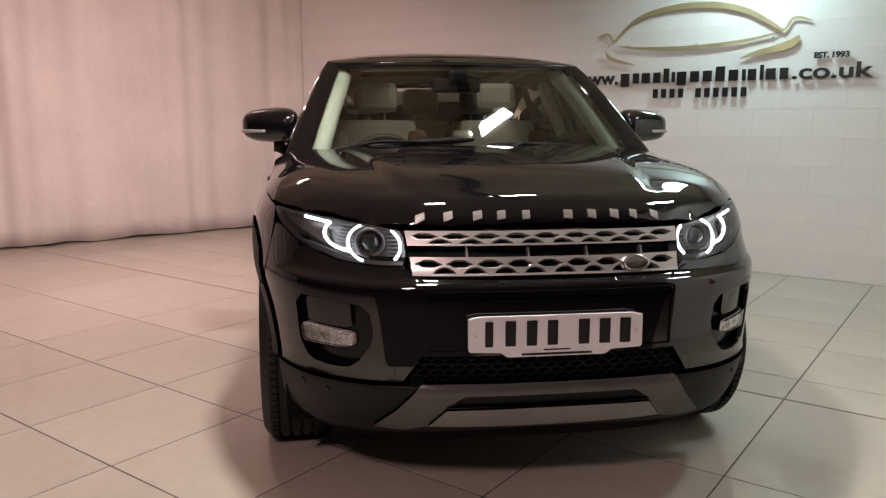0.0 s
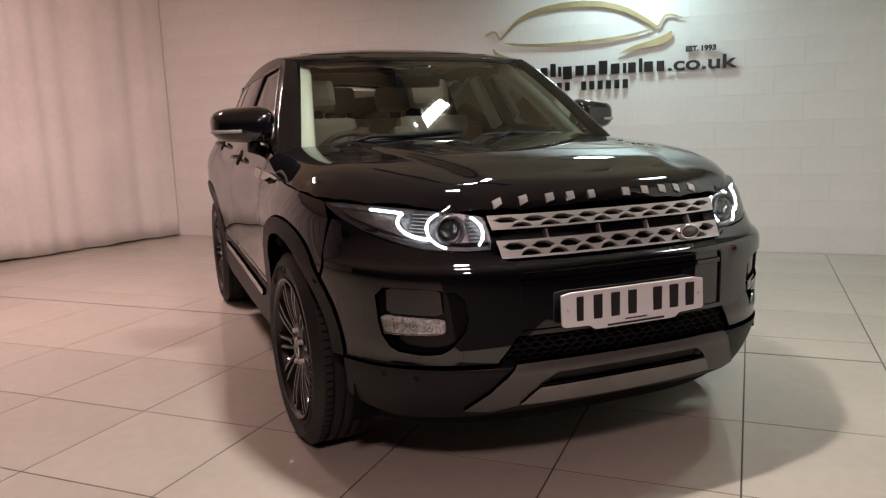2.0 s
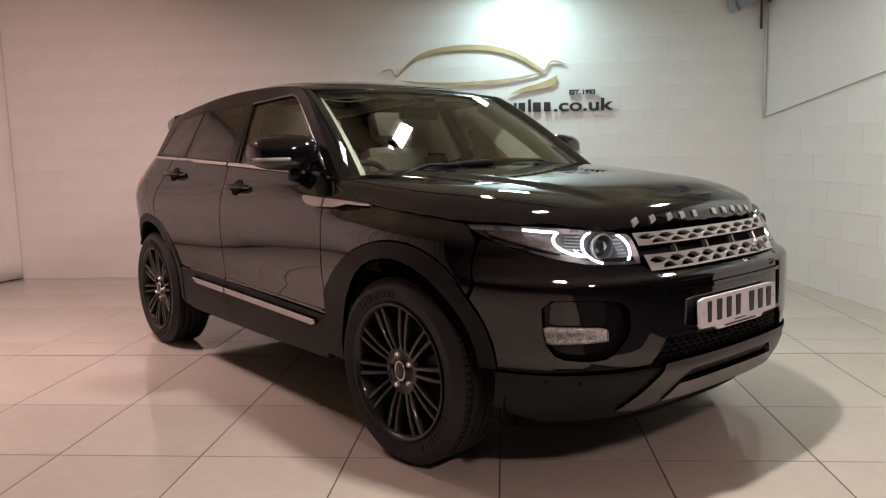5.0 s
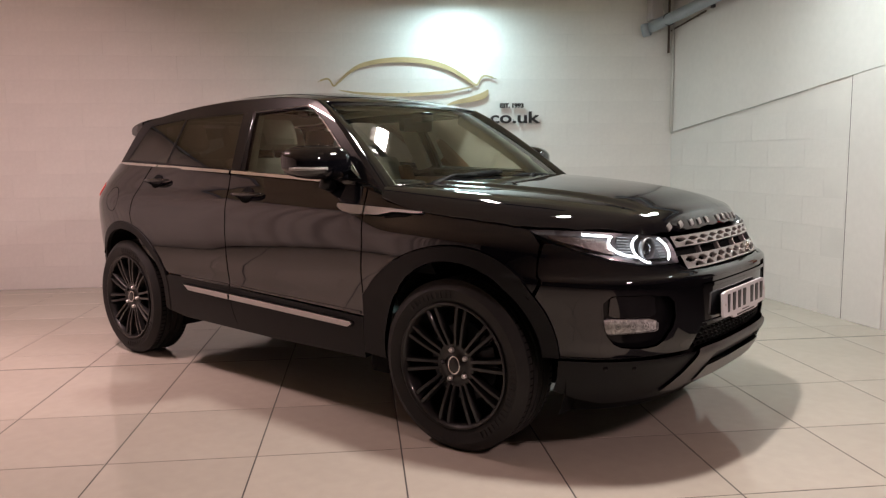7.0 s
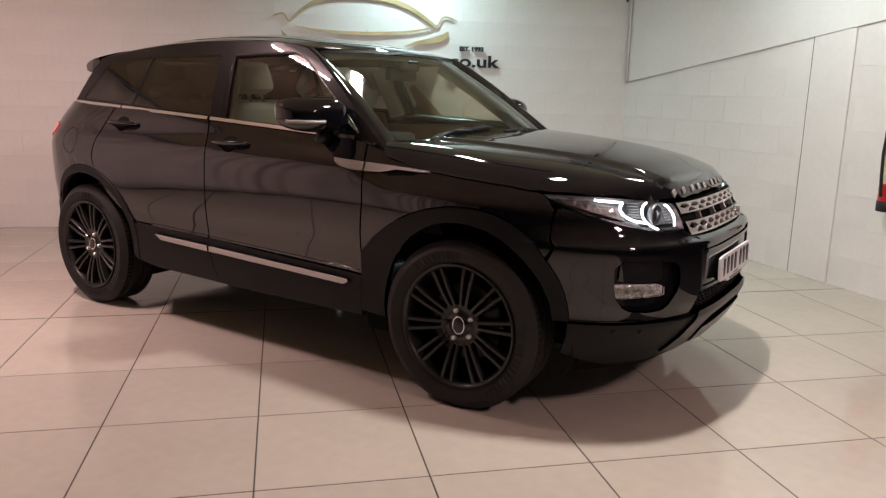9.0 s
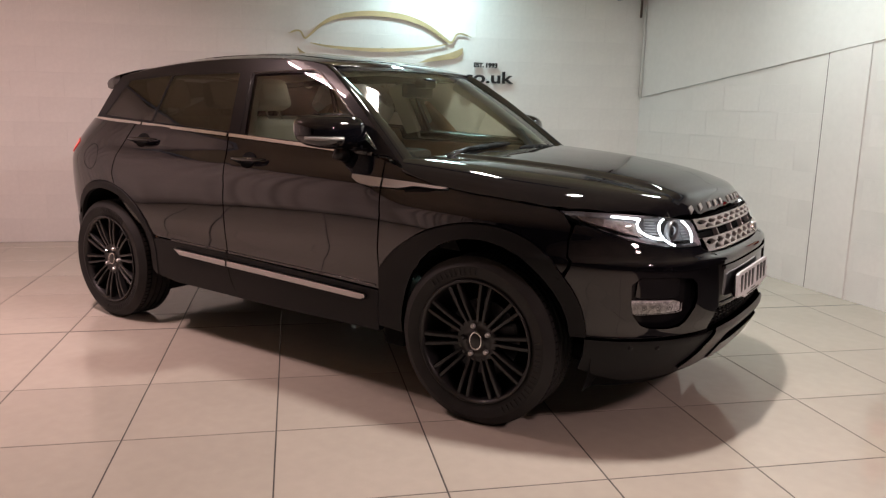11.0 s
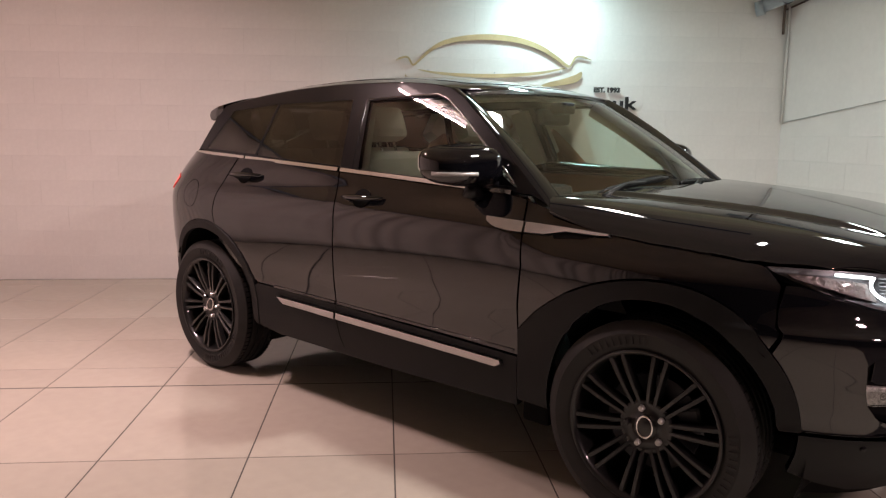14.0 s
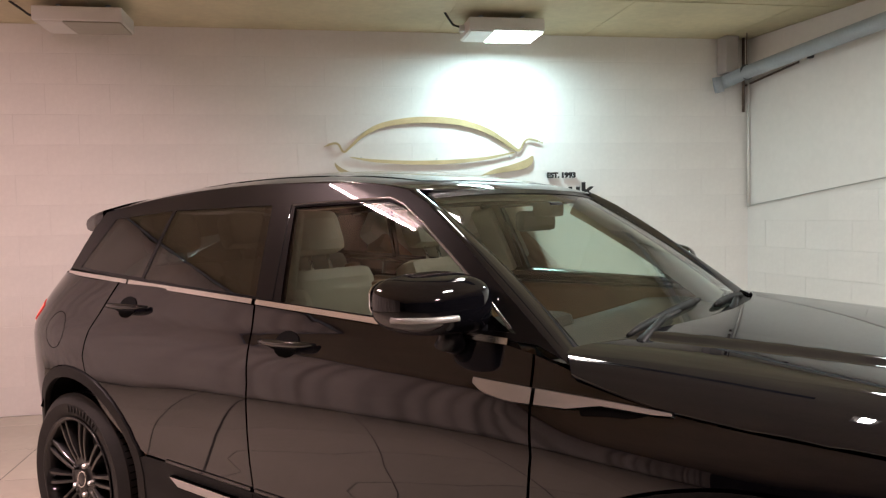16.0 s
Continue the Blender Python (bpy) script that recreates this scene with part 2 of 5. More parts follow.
# pilaster and smooth upper boarding of the side wall
SLOPE = 0.128
for nm, d0, d1, z0, z1, rise, off, lab in (("upper_boarding", 0.03, 4.3, 1.452, CEILING - 0.003, SLOPE, 0.012, "smooth white boarding"),
                                           ("pilaster", 2.50, 2.87, 0.0, 1.765, SLOPE, 0.010, "smooth white painted pilaster")):
    bm = bmesh.new()
    A = [right_place(d0, z0, off), right_place(d1, z0, off), right_place(d1, z0, 0), right_place(d0, z0, 0)]
    lift = rise * (d1 - d0)
    if nm == "upper_boarding":
        A[1].z += lift
        A[2].z += lift
        tops = [z1] * 4
    else:
        tops = [z1, z1 + lift, z1 + lift, z1]
    vs = [bm.verts.new(p) for p in A] + [bm.verts.new((p.x, p.y, z)) for p, z in zip(A, tops)]
    for q in ((0, 1, 5, 4), (1, 2, 6, 5), (2, 3, 7, 6), (3, 0, 4, 7), (0, 3, 2, 1), (4, 5, 6, 7)):
        bm.faces.new([vs[i] for i in q])
    bmesh.ops.bevel(bm, geom=bm.edges[:], offset=0.003, segments=1, affect="EDGES")
    part(nm, fix_normals(bm), M_PLASTER, wall_side, lab)
# dark strip that paints the shadow line of the joint beside the pilaster
bm = bmesh.new()
for d0, d1, z0, z1 in ((2.488, 2.4995, 0.003, 1.772),):
    A = [right_place(d0, z0, 0.002), right_place(d1, z0, 0.002), right_place(d1, z1, 0.002), right_place(d0, z1, 0.002)]
    B = [p - RIGHT_N * 0.004 for p in A]
    va, vb_ = [bm.verts.new(p) for p in A], [bm.verts.new(p) for p in B]
    bm.faces.new(va)
    bm.faces.new(vb_[::-1])
    for i in range(4):
        bm.faces.new((va[i], vb_[i], vb_[(i + 1) % 4], va[(i + 1) % 4]))
part("open_joint", fix_normals(bm), mat("gap_shade", (0.16, 0.13, 0.12), 0.9, vary=0.3, scale=6), wall_side, "dark strip painting the shaded joint")
M_CABLE = mat("pale_grey_cable", (0.42, 0.42, 0.41), 0.5)
# cable along the edge of the boarding
trunk = tagged(finish(tube_into(bmesh.new(), [right_place(0.03, 2.45, 0.02), right_place(0.03, 1.47, 0.02), right_place(0.06, 1.455, 0.02)] + [right_place(0.06 + 1.99 * k / 6, 1.452 + SLOPE * 1.99 * k / 6 + 0.003 * math.sin(k), 0.014) for k in range(1, 7)], 0.0026, 6), "cable", M_CABLE, smooth=True),
               "thin grey cable clipped along the wall boarding edge", "cable")
conduit = tagged(finish(tube_into(bmesh.new(), [right_place(0.05, 2.50, 0.03), right_place(0.05, 1.44, 0.03)], 0.011, 8), "conduit", M_LAMPBOX, smooth=True), "pale painted conduit running down the wall corner", "conduit")

# blocks on both walls share one mesh per width


def block_mesh(w, h, d=0.0011):
    bm = bmesh.new()
    box_into(bm, (-w / 2, -d, -h / 2), (w / 2, 0.0004, h / 2))
    bmesh.ops.bevel(bm, geom=[e for e in bm.edges if all(v.co.y < 0 for v in e.verts)], offset=0.001, segments=1, affect="EDGES")
    me = bpy.data.meshes.new("block")
    bm.to_mesh(me)
    bm.free()
    me.materials.append(M_BLOCK)
    return me


def lay_blocks(parent, length, z_of_top, place, start=0.0, base=0.0, keep=None):
    cache = {}
    row, z = 0, base
    while z < CEILING - 0.03:
        h = min(0.222, CEILING - z) - 0.0038
        d = start - (0.225 if row % 2 else 0.0)
        while d < start + length:
            a, b = max(d, start), min(d + 0.45, start + length)
            if b - a > 0.05 and (keep is None or keep(a, b, z, z + h)):
                key = (round(b - a, 3), round(h, 3))
                if key not in cache:
                    cache[key] = block_mesh(b - a - 0.0038, h)
                ob = new("block", cache[key])
                ob.parent = parent
                ob.matrix_basis = place((a + b) / 2, z + h / 2)
            d += 0.45
        z += 0.222
        row += 1


# hanging curtain
bm = bmesh.new()
NU, NV = 420, 14
grid = []
for i in range(NU + 1):
    d = 9.2 * i / NU
    col = []
    for j in range(NV + 1):
        z = 0.015 + (CEILING - 0.06) * j / NV
        fold = 0.035 * math.sin(d * 9.0 + 1.3 * math.sin(d * 2.1)) + 0.02 * math.sin(d * 23 + 2 * math.sin(d * 3.7)) + 0.03 * noise.noise(Vector((d * 1.7, z * 0.5, 3.0)))
        fold *= 0.35 + 0.65 * (0.35 + 0.65 * abs(noise.noise(Vector((d * 0.6, 1.0, z * 0.25)))) * 2)
        ease = min(1.0, d / 0.3)
        n = Vector((-LEFT_DIR.y, LEFT_DIR.x, 0))
        p = LEFT_TOP + LEFT_DIR * d + n * (fold * ease + 0.06 * (1 - z / CEILING) * noise.noise(Vector((d * 0.9, 0, 7))))
        col.append(bm.verts.new((p.x, p.y, z + 0.012 * noise.noise(Vector((d * 2.3, 5, 1))))))
    grid.append(col)
for i in range(NU):
    for j in range(NV):
        bm.faces.new((grid[i][j], grid[i + 1][j], grid[i + 1][j + 1], grid[i][j + 1]))
curtain = finish(bm, "curtain", M_FABRIC, smooth=True)
so = curtain.modifiers.new("thick", "SOLIDIFY")
so.thickness = 0.004
tagged(curtain, "long pale pinkish cream curtain hanging to the floor", "curtain")
rail = tagged(finish(tube_into(bmesh.new(), [LEFT_TOP + Vector((0, 0, CEILING - 0.025)) , LEFT_TOP + LEFT_DIR * 9.2 + Vector((0, 0, CEILING - 0.025))], 0.018, 8), "curtain_rail", M_PIPE), "grey metal curtain rail under the ceiling", "rail")


# lamp boxes under the ceiling
def lamp_box(x, lit):
    e = new("ceiling_lamp")
    e.location = (x, 3.24, 2.72)
    part("housing", box((0, 0, 0.008), (0.55, 0.36, 0.10), 0.008), M_LAMPBOX, e)
    for q in (0.12, 0.43):
        part("bracket", box((q - 0.015, 0.15, 0.098), (q + 0.015, 0.21, 0.152), 0.002), M_PIPE, e)
    part("cover", box((0.012, 0.012, 0.0), (0.18, 0.348, 0.0085), 0.002), M_DIFFUSER, e, "plain white cover plate")
    part("led_panel", box((0.185, 0.012, -0.002), (0.538, 0.348, 0.0085), 0.002), M_LED if lit else mat("unlit_panel", (0.32, 0.30, 0.24), 0.35), e, "bright lit lamp panel" if lit else "dull unlit lamp panel")
    part("cable", tube_into(bmesh.new(), [(-0.02, 0.2, 0.07), (-0.08, 0.21, 0.09), (-0.12, 0.16, 0.12), (-0.16, 0.1, 0.149)], 0.008, 8), M_RUBBER, e, smooth=True)
    part("gland", box((-0.035, 0.18, 0.04), (0.002, 0.23, 0.085), 0.006), M_LAMPBOX, e)
    return tagged(e, "white box lamp lit bright under the ceiling" if lit else "white box lamp switched off under the ceiling", "ceiling lamp", "lamps under the ceiling")


lamp_box(1.69, True)
lamp_box(-1.18, False)
# trays and panels for all five, the two added fill lamps included
for nm_, hx, hy, turn_, wx, wy, watts_, tint_ in HIGH:
    e = new(nm_)
    e.matrix_basis = pose(hx, hy, HALL, 0, 0, turn_)
    part("tray", box((-wx / 2 - 0.05, -wy / 2 - 0.05, -0.09), (wx / 2 + 0.05, wy / 2 + 0.05, 0.0), 0.006), M_LAMPBOX, e)
    bm = box((-wx / 2, -wy / 2, -0.12), (wx / 2, wy / 2, -0.091), 0.012)
    if hx < 0:
        bm = box((-wx / 2, -wy / 2, 0.003), (wx / 2, wy / 2, 0.045), 0.004)
        bmesh.ops.transform(bm, matrix=pose(hx, hy, HALL, 0, 0, turn_).inverted() @ look((hx, hy, HALL - 0.14), (hx - 0.75, hy + 0.05, HALL - 1.9)), verts=bm.verts)
    part("panel", bm, M_FLOOD if tint_ == PINK else M_TUBE, e, "lit opal panel")
    tagged(e, "lit ceiling panel, one of three mirrored lamps and two added fills", "ceiling lamp", "lamps of the hall ceiling")

# steel beam under the hall ceiling, mirrored in the windscreen
bd = (Vector((2.35, 0.22, 0)) - Vector((0.15, 2.25, 0))).normalized()
bn_ = Vector((-bd.y, bd.x, 0))
e = new("ceiling_beam")
for nm, w, z0, z1 in (("lower_flange", 0.045, 2.745, 2.755), ("web", 0.006, 2.755, 2.859), ("upper_flange", 0.045, 2.859, 2.869)):
    bm = bmesh.new()
    C = [Vector((0.15, 2.25, 0)) + bn_ * w, Vector((0.15, 2.25, 0)) - bn_ * w, Vector((2.35, 0.22, 0)) - bn_ * w, Vector((2.35, 0.22, 0)) + bn_ * w]
    vs = [bm.verts.new((p.x, p.y, z0)) for p in C] + [bm.verts.new((p.x, p.y, z1)) for p in C]
    for q in ((0, 1, 5, 4), (1, 2, 6, 5), (2, 3, 7, 6), (3, 0, 4, 7), (0, 3, 2, 1), (4, 5, 6, 7)):
        bm.faces.new([vs[i] for i in q])
    part(nm, fix_normals(bm), M_BEAM, e)
tagged(e, "dark blue-grey painted steel beam under the ceiling", "beam")

# pipe along the side wall
e = new("wall_pipe")
run = [(3.93, 3.86, 2.465), (4.12, 3.72, 2.55), (4.20, 3.2, 2.595), (4.30, 2.4, 2.65), (4.45, 1.0, 2.735), (4.56, -0.2, 2.80)]
part("pipe", tube_into(bmesh.new(), run, 0.055, 16), M_PIPE, e, smooth=True)
for p in (run[1],):
    part("clamp", lathe_into(bmesh.new(), [(0.055, -0.012), (0.064, -0.012), (0.064, 0.012), (0.055, 0.012)], 20, "y", Matrix.Translation(p)), M_BEAM, e, "dark pipe clamp")
    part("hanger_rod", tube_into(bmesh.new(), [(p[0], p[1], p[2] + 0.06), (p[0], p[1], CEILING)], 0.004, 6), M_RUST, e)
part("end_cap", lathe_into(bmesh.new(), [(0.001, -0.02), (0.066, -0.02), (0.066, 0.05), (0.055, 0.05)], 20, "x", Matrix.Translation(run[0]) @ Euler((0, radians(-10), radians(-36))).to_matrix().to_4x4()), M_PIPE, e, smooth=True)
part("bracket_bar", tube_into(bmesh.new(), [right_place(-0.065, 2.471, 0.022), right_place(0.620, 2.561, 0.022)], 0.008, 6), M_RUST, e, "rusty bracket bar")
for d_, z_, m_ in ((0.748, 2.583, M_BEAM), (0.690, 2.586, M_LAMPBOX)):
    p = right_place(d_, z_, 0.03)
    part("fitting", box((p.x - 0.016, p.y - 0.022, p.z - 0.02), (p.x + 0.016, p.y + 0.022, p.z + 0.02), 0.006), m_, e, "small pipe fitting")
tagged(e, "grey painted pipe with clamps along the side wall", "pipe")
stub = tagged(finish(box((3.98, 3.80, 2.56), (4.10, 3.945, CEILING - 0.002), 0.01), "duct", mat("painted_duct", (0.46, 0.43, 0.43), 0.5, vary=0.08, scale=6)), "short pale grey boxed duct in the ceiling corner", "duct")
riser = tagged(finish(tube_into(bmesh.new(), [(4.20, 3.90, CEILING), (4.20, 3.90, 2.25)], 0.012, 10), "riser_pipe", M_RUST, smooth=True), "rusty brown riser pipe in the wall corner", "pipe")

# ---- the car ----
from mathutils.geometry import delaunay_2d_cdt

# car axes: x to its left side, y to its tail from the front axle, z up
CAR = pose(2.06, -0.013, 0, 0, 0, 44.0)
M_PAINT = mat("black_car_paint", (0.0032, 0.0032, 0.0046), 0.5, vary=0.1, scale=30, coat=1.0, spec=0.0)
for m_ in (M_PAINT,):
    m_.node_tree.nodes["Principled BSDF"].inputs["Coat IOR"].default_value = 1.74
M_PLASTIC = mat("textured_black_plastic", (0.0055, 0.0057, 0.006), 0.5, spec=0.22, vary=0.12, scale=12, fine=0.08, bump=0.1, bump_scale=500)
M_TRIM = mat("gloss_black_trim", (0.005, 0.005, 0.006), 0.3, coat=0.45, spec=0.05)
M_SHELL = mat("dark_cavity", (0.003, 0.003, 0.003), 0.8, spec=0.1)
M_SILVER = mat("satin_silver", (0.50, 0.485, 0.47), 0.32, 0.7, vary=0.06, scale=14)
M_CHROME = mat("bright_chrome", (0.86, 0.85, 0.84), 0.2, 1.0, vary=0.04, scale=10)
M_DARKCHROME = mat("dark_chrome", (0.22, 0.215, 0.21), 0.22, 0.9, vary=0.05, scale=12)
M_SKID = mat("grey_skid_paint", (0.09, 0.085, 0.083), 0.42, 0.35, vary=0.08, scale=9, fine=0.05)
M_SKIDLIP = mat("pale_skid_lip", (0.21, 0.20, 0.195), 0.38, 0.5, vary=0.08, scale=9, fine=0.05)
M_GLASS = clear("green_tinted_glass", (0.80, 0.95, 0.885), ior=1.6)
M_SCREEN = clear("laminated_screen_glass", (0.84, 0.95, 0.90), ior=1.9)
M_PRIVACY = clear("dark_privacy_glass", (0.055, 0.053, 0.052), ior=1.75)
M_ROOFGLASS = clear("smoked_roof_glass", (0.55, 0.53, 0.50), ior=1.6)
M_LENS = clear("clear_lens", (0.93, 0.95, 0.97))
M_DRL = glow("daytime_running_light", (0.93, 0.97, 1.0), 7)
M_REDLAMP = mat("red_tail_lamp", (0.35, 0.012, 0.010), 0.15, coat=0.6)
M_REDLAMP.node_tree.nodes["Principled BSDF"].inputs["Emission Color"].default_value = (1.0, 0.06, 0.04, 1)
M_REDLAMP.node_tree.nodes["Principled BSDF"].inputs["Emission Strength"].default_value = 1.1
M_FACET = mat("lamp_facet_chrome", (0.85, 0.84, 0.82), 0.2, 0.7, vary=0.1, scale=40)
M_RIB = mat("grey_lamp_rib", (0.20, 0.20, 0.205), 0.35, 0.5)
M_RIBPALE = mat("pale_indicator_lens", (0.36, 0.345, 0.33), 0.3, 0.2)
M_WIPER = mat("matt_black_wiper", (0.004, 0.004, 0.004), 0.5, spec=0.15)
M_PLATE = mat("white_number_plate", (0.78, 0.78, 0.80), 0.35, vary=0.02, scale=20)
M_INK = mat("black_plate_ink", (0.01, 0.01, 0.01), 0.4)
M_CREAM = mat("cream_leather", (0.54, 0.50, 0.42), 0.5, vary=0.06, scale=10, bump=0.15, bump_scale=220)
M_TAN = mat("tan_leather", (0.30, 0.16, 0.085), 0.5, vary=0.1, scale=9, bump=0.15, bump_scale=220)
M_DASH = mat("dark_brown_dash", (0.035, 0.028, 0.024), 0.55, vary=0.1, scale=14, bump=0.15, bump_scale=260)
M_LINER = mat("pale_headliner", (0.64, 0.61, 0.52), 0.8, vary=0.04, scale=8, bump=0.1, bump_scale=300)
M_TYRE = mat("tyre_rubber", (0.014, 0.0135, 0.013), 0.6, spec=0.3, vary=0.2, scale=10, fine=0.1, bump=0.08, bump_scale=200)
M_RIM = mat("gloss_black_alloy", (0.009, 0.0088, 0.009), 0.4, 0.0, coat=0.55, spec=0.2)
M_DISC = mat("brake_disc_steel", (0.045, 0.045, 0.05), 0.45, 0.8, vary=0.15, scale=16)


def curve(xs, ys):
    """A smooth curve through points, with no overshoot."""
    xs, ys = np.array(xs, float), np.array(ys, float)
    h = np.diff(xs)
    d = np.diff(ys) / h
    m = np.zeros(len(xs))
    m[0], m[-1] = d[0], d[-1]
    for i in range(1, len(xs) - 1):
        if d[i - 1] * d[i] > 0:
            w1, w2 = 2 * h[i] + h[i - 1], h[i] + 2 * h[i - 1]
            m[i] = (w1 + w2) / (w1 / d[i - 1] + w2 / d[i])

    def at(v):
        v = min(max(v, xs[0]), xs[-1])
        i = min(int(np.searchsorted(xs, v, side="right")) - 1, len(xs) - 2)
        t = (v - xs[i]) / h[i]
        return float((1 + 2 * t) * (1 - t) ** 2 * ys[i] + t * (1 - t) ** 2 * h[i] * m[i] + t * t * (3 - 2 * t) * ys[i + 1] + t * t * (t - 1) * h[i] * m[i + 1])

    return at


WZ = curve([0.15, 0.25, 0.33, 0.42, 0.50, 0.60, 0.72, 0.84, 0.93, 1.00, 1.06, 1.14, 1.22], [0.84, 0.875, 0.893, 0.900, 0.897, 0.900, 0.910, 0.915, 0.908, 0.890, 0.862, 0.832, 0.80])
YF = curve([0.15, 0.24, 0.32, 0.40, 0.448, 0.462, 0.52, 0.62, 0.735, 0.750, 0.757, 0.767, 0.785, 0.80, 0.90, 0.96, 1.10], [-0.66, -0.745, -0.808, -0.850, -0.868, -0.860, -0.868, -0.870, -0.866, -0.862, -0.852, -0.830, -0.818, -0.812, -0.76, -0.72, -0.5])
YR = curve([0.15, 0.30, 0.50, 0.70, 0.95, 1.10, 1.22], [3.20, 3.36, 3.46, 3.46, 3.41, 3.34, 3.26])
NR = 3.6


def soft_step(a, b, v):
    t = min(1.0, max(0.0, (v - a) / (b - a)))
    return t * t * (3 - 2 * t)


def NFZ(z):
    return 3.2 - 0.27 * soft_step(0.72, 0.84, z)


def half_width(y, z):
    b = math.exp(-(((z - 0.76) / 0.26) ** 2))
    rear = 0.05 * math.exp(-(((z - 1.04) / 0.17) ** 2)) * math.exp(-(((y - 3.0) / 0.42) ** 2))
    roll = 0.020 * soft_step(0.885, 0.985, z) * (1 - soft_step(0.30, 0.62, y))
    return WZ(z) + rear - roll + b * (0.028 * math.exp(-(((y + 0.02) / 0.46) ** 2)) + 0.022 * math.exp(-(((y - 2.62) / 0.5) ** 2)))


def body(u, z):
    """The skin below the glass: u runs from the nose (0) round the side (90 to 180) to the tail (270); minus for the car's other side."""
    s, a = (1 if u >= 0 else -1), abs(u)
    if a <= 90:
        c = math.cos(radians(a))
        y = 0.3 - (0.3 - YF(z)) * max(c, 0.0) ** (2 / NFZ(z))
        x = half_width(y, z) * math.sin(radians(a)) ** (2 / NFZ(z))
    elif a <= 180:
        y = 0.3 + (a - 90) / 90 * 1.9
        x = half_width(y, z)
    else:
        a = min(a, 270)
        y = 2.2 + (YR(z) - 2.2) * math.sin(radians(a - 180)) ** (2 / NR)
        x = half_width(y, z) * max(math.cos(radians(a - 180)), 0.0) ** (2 / NR)
    return Vector((s * x, y, z))


def ux(x, z):
    y = -0.7
    for _ in range(4):
        q = min(1.0, abs(x) / half_width(y, z))
        y = 0.3 - (0.3 - YF(z)) * (1 - q ** NFZ(z)) ** (1 / NFZ(z))
    a = math.degrees(math.asin(q ** (NFZ(z) / 2)))
    return a if x >= 0 else -a


def uy(y, z, s):
    if y < 0.3:
        q = min(1.0, (0.3 - y) / (0.3 - YF(z)))
        a = math.degrees(math.acos(q ** (NFZ(z) / 2)))
    elif y <= 2.2:
        a = 90 + (y - 0.3) / 1.9 * 90
    else:
        q = min(1.0, (y - 2.2) / (YR(z) - 2.2))
        a = 180 + math.degrees(math.asin(q ** (NR / 2)))
    return s * a


def on_front(pts):
    return [(ux(x, z), z) for x, z in pts]


def on_side(pts, s):
    return [(uy(y, z, s), z) for y, z in pts]


def mirror2(pts):
    """A half outline from x < 0 closed by its mirror image."""
    return pts + [(-x, z) for x, z in reversed(pts) if abs(x) > 1e-6]


def round2(pts, times=2, keep=0.2):
    """Cuts corners of a closed outline, to round it."""
    for _ in range(times):
        out = []
        n = len(pts)
        for i in range(n):
            (ax, ay), (bx, by) = pts[i], pts[(i + 1) % n]
            out += [(ax + (bx - ax) * keep, ay + (by - ay) * keep), (ax + (bx - ax) * (1 - keep), ay + (by - ay) * (1 - keep))]
        pts = out
    return pts


def spline(pts, k=6):
    """A smooth line through points, not closed."""
    out = []
    n = len(pts)
    for i in range(n - 1):
        p0, p1, p2, p3 = (Vector(pts[max(0, min(n - 1, i + j))]) for j in (-1, 0, 1, 2))
        for q in range(k):
            t = q / k
            v = 0.5 * (2 * p1 + (p2 - p0) * t + (2 * p0 - 5 * p1 + 4 * p2 - p3) * t * t + (3 * p1 - p0 - 3 * p2 + p3) * t**3)
            out.append((v.x, v.y))
    out.append(tuple(pts[-1]))
    return out


def area2(p):
    return sum(p[i][0] * p[(i + 1) % len(p)][1] - p[(i + 1) % len(p)][0] * p[i][1] for i in range(len(p))) / 2


def inside(poly, x, y):
    hit = False
    n = len(poly)
    for i in range(n):
        (ax, ay), (bx, by) = poly[i], poly[(i + 1) % n]
        if (ay > y) != (by > y) and x < (bx - ax) * (y - ay) / (by - ay) + ax:
            hit = not hit
    return hit


MID = Vector((0, 1.3, 0.7))


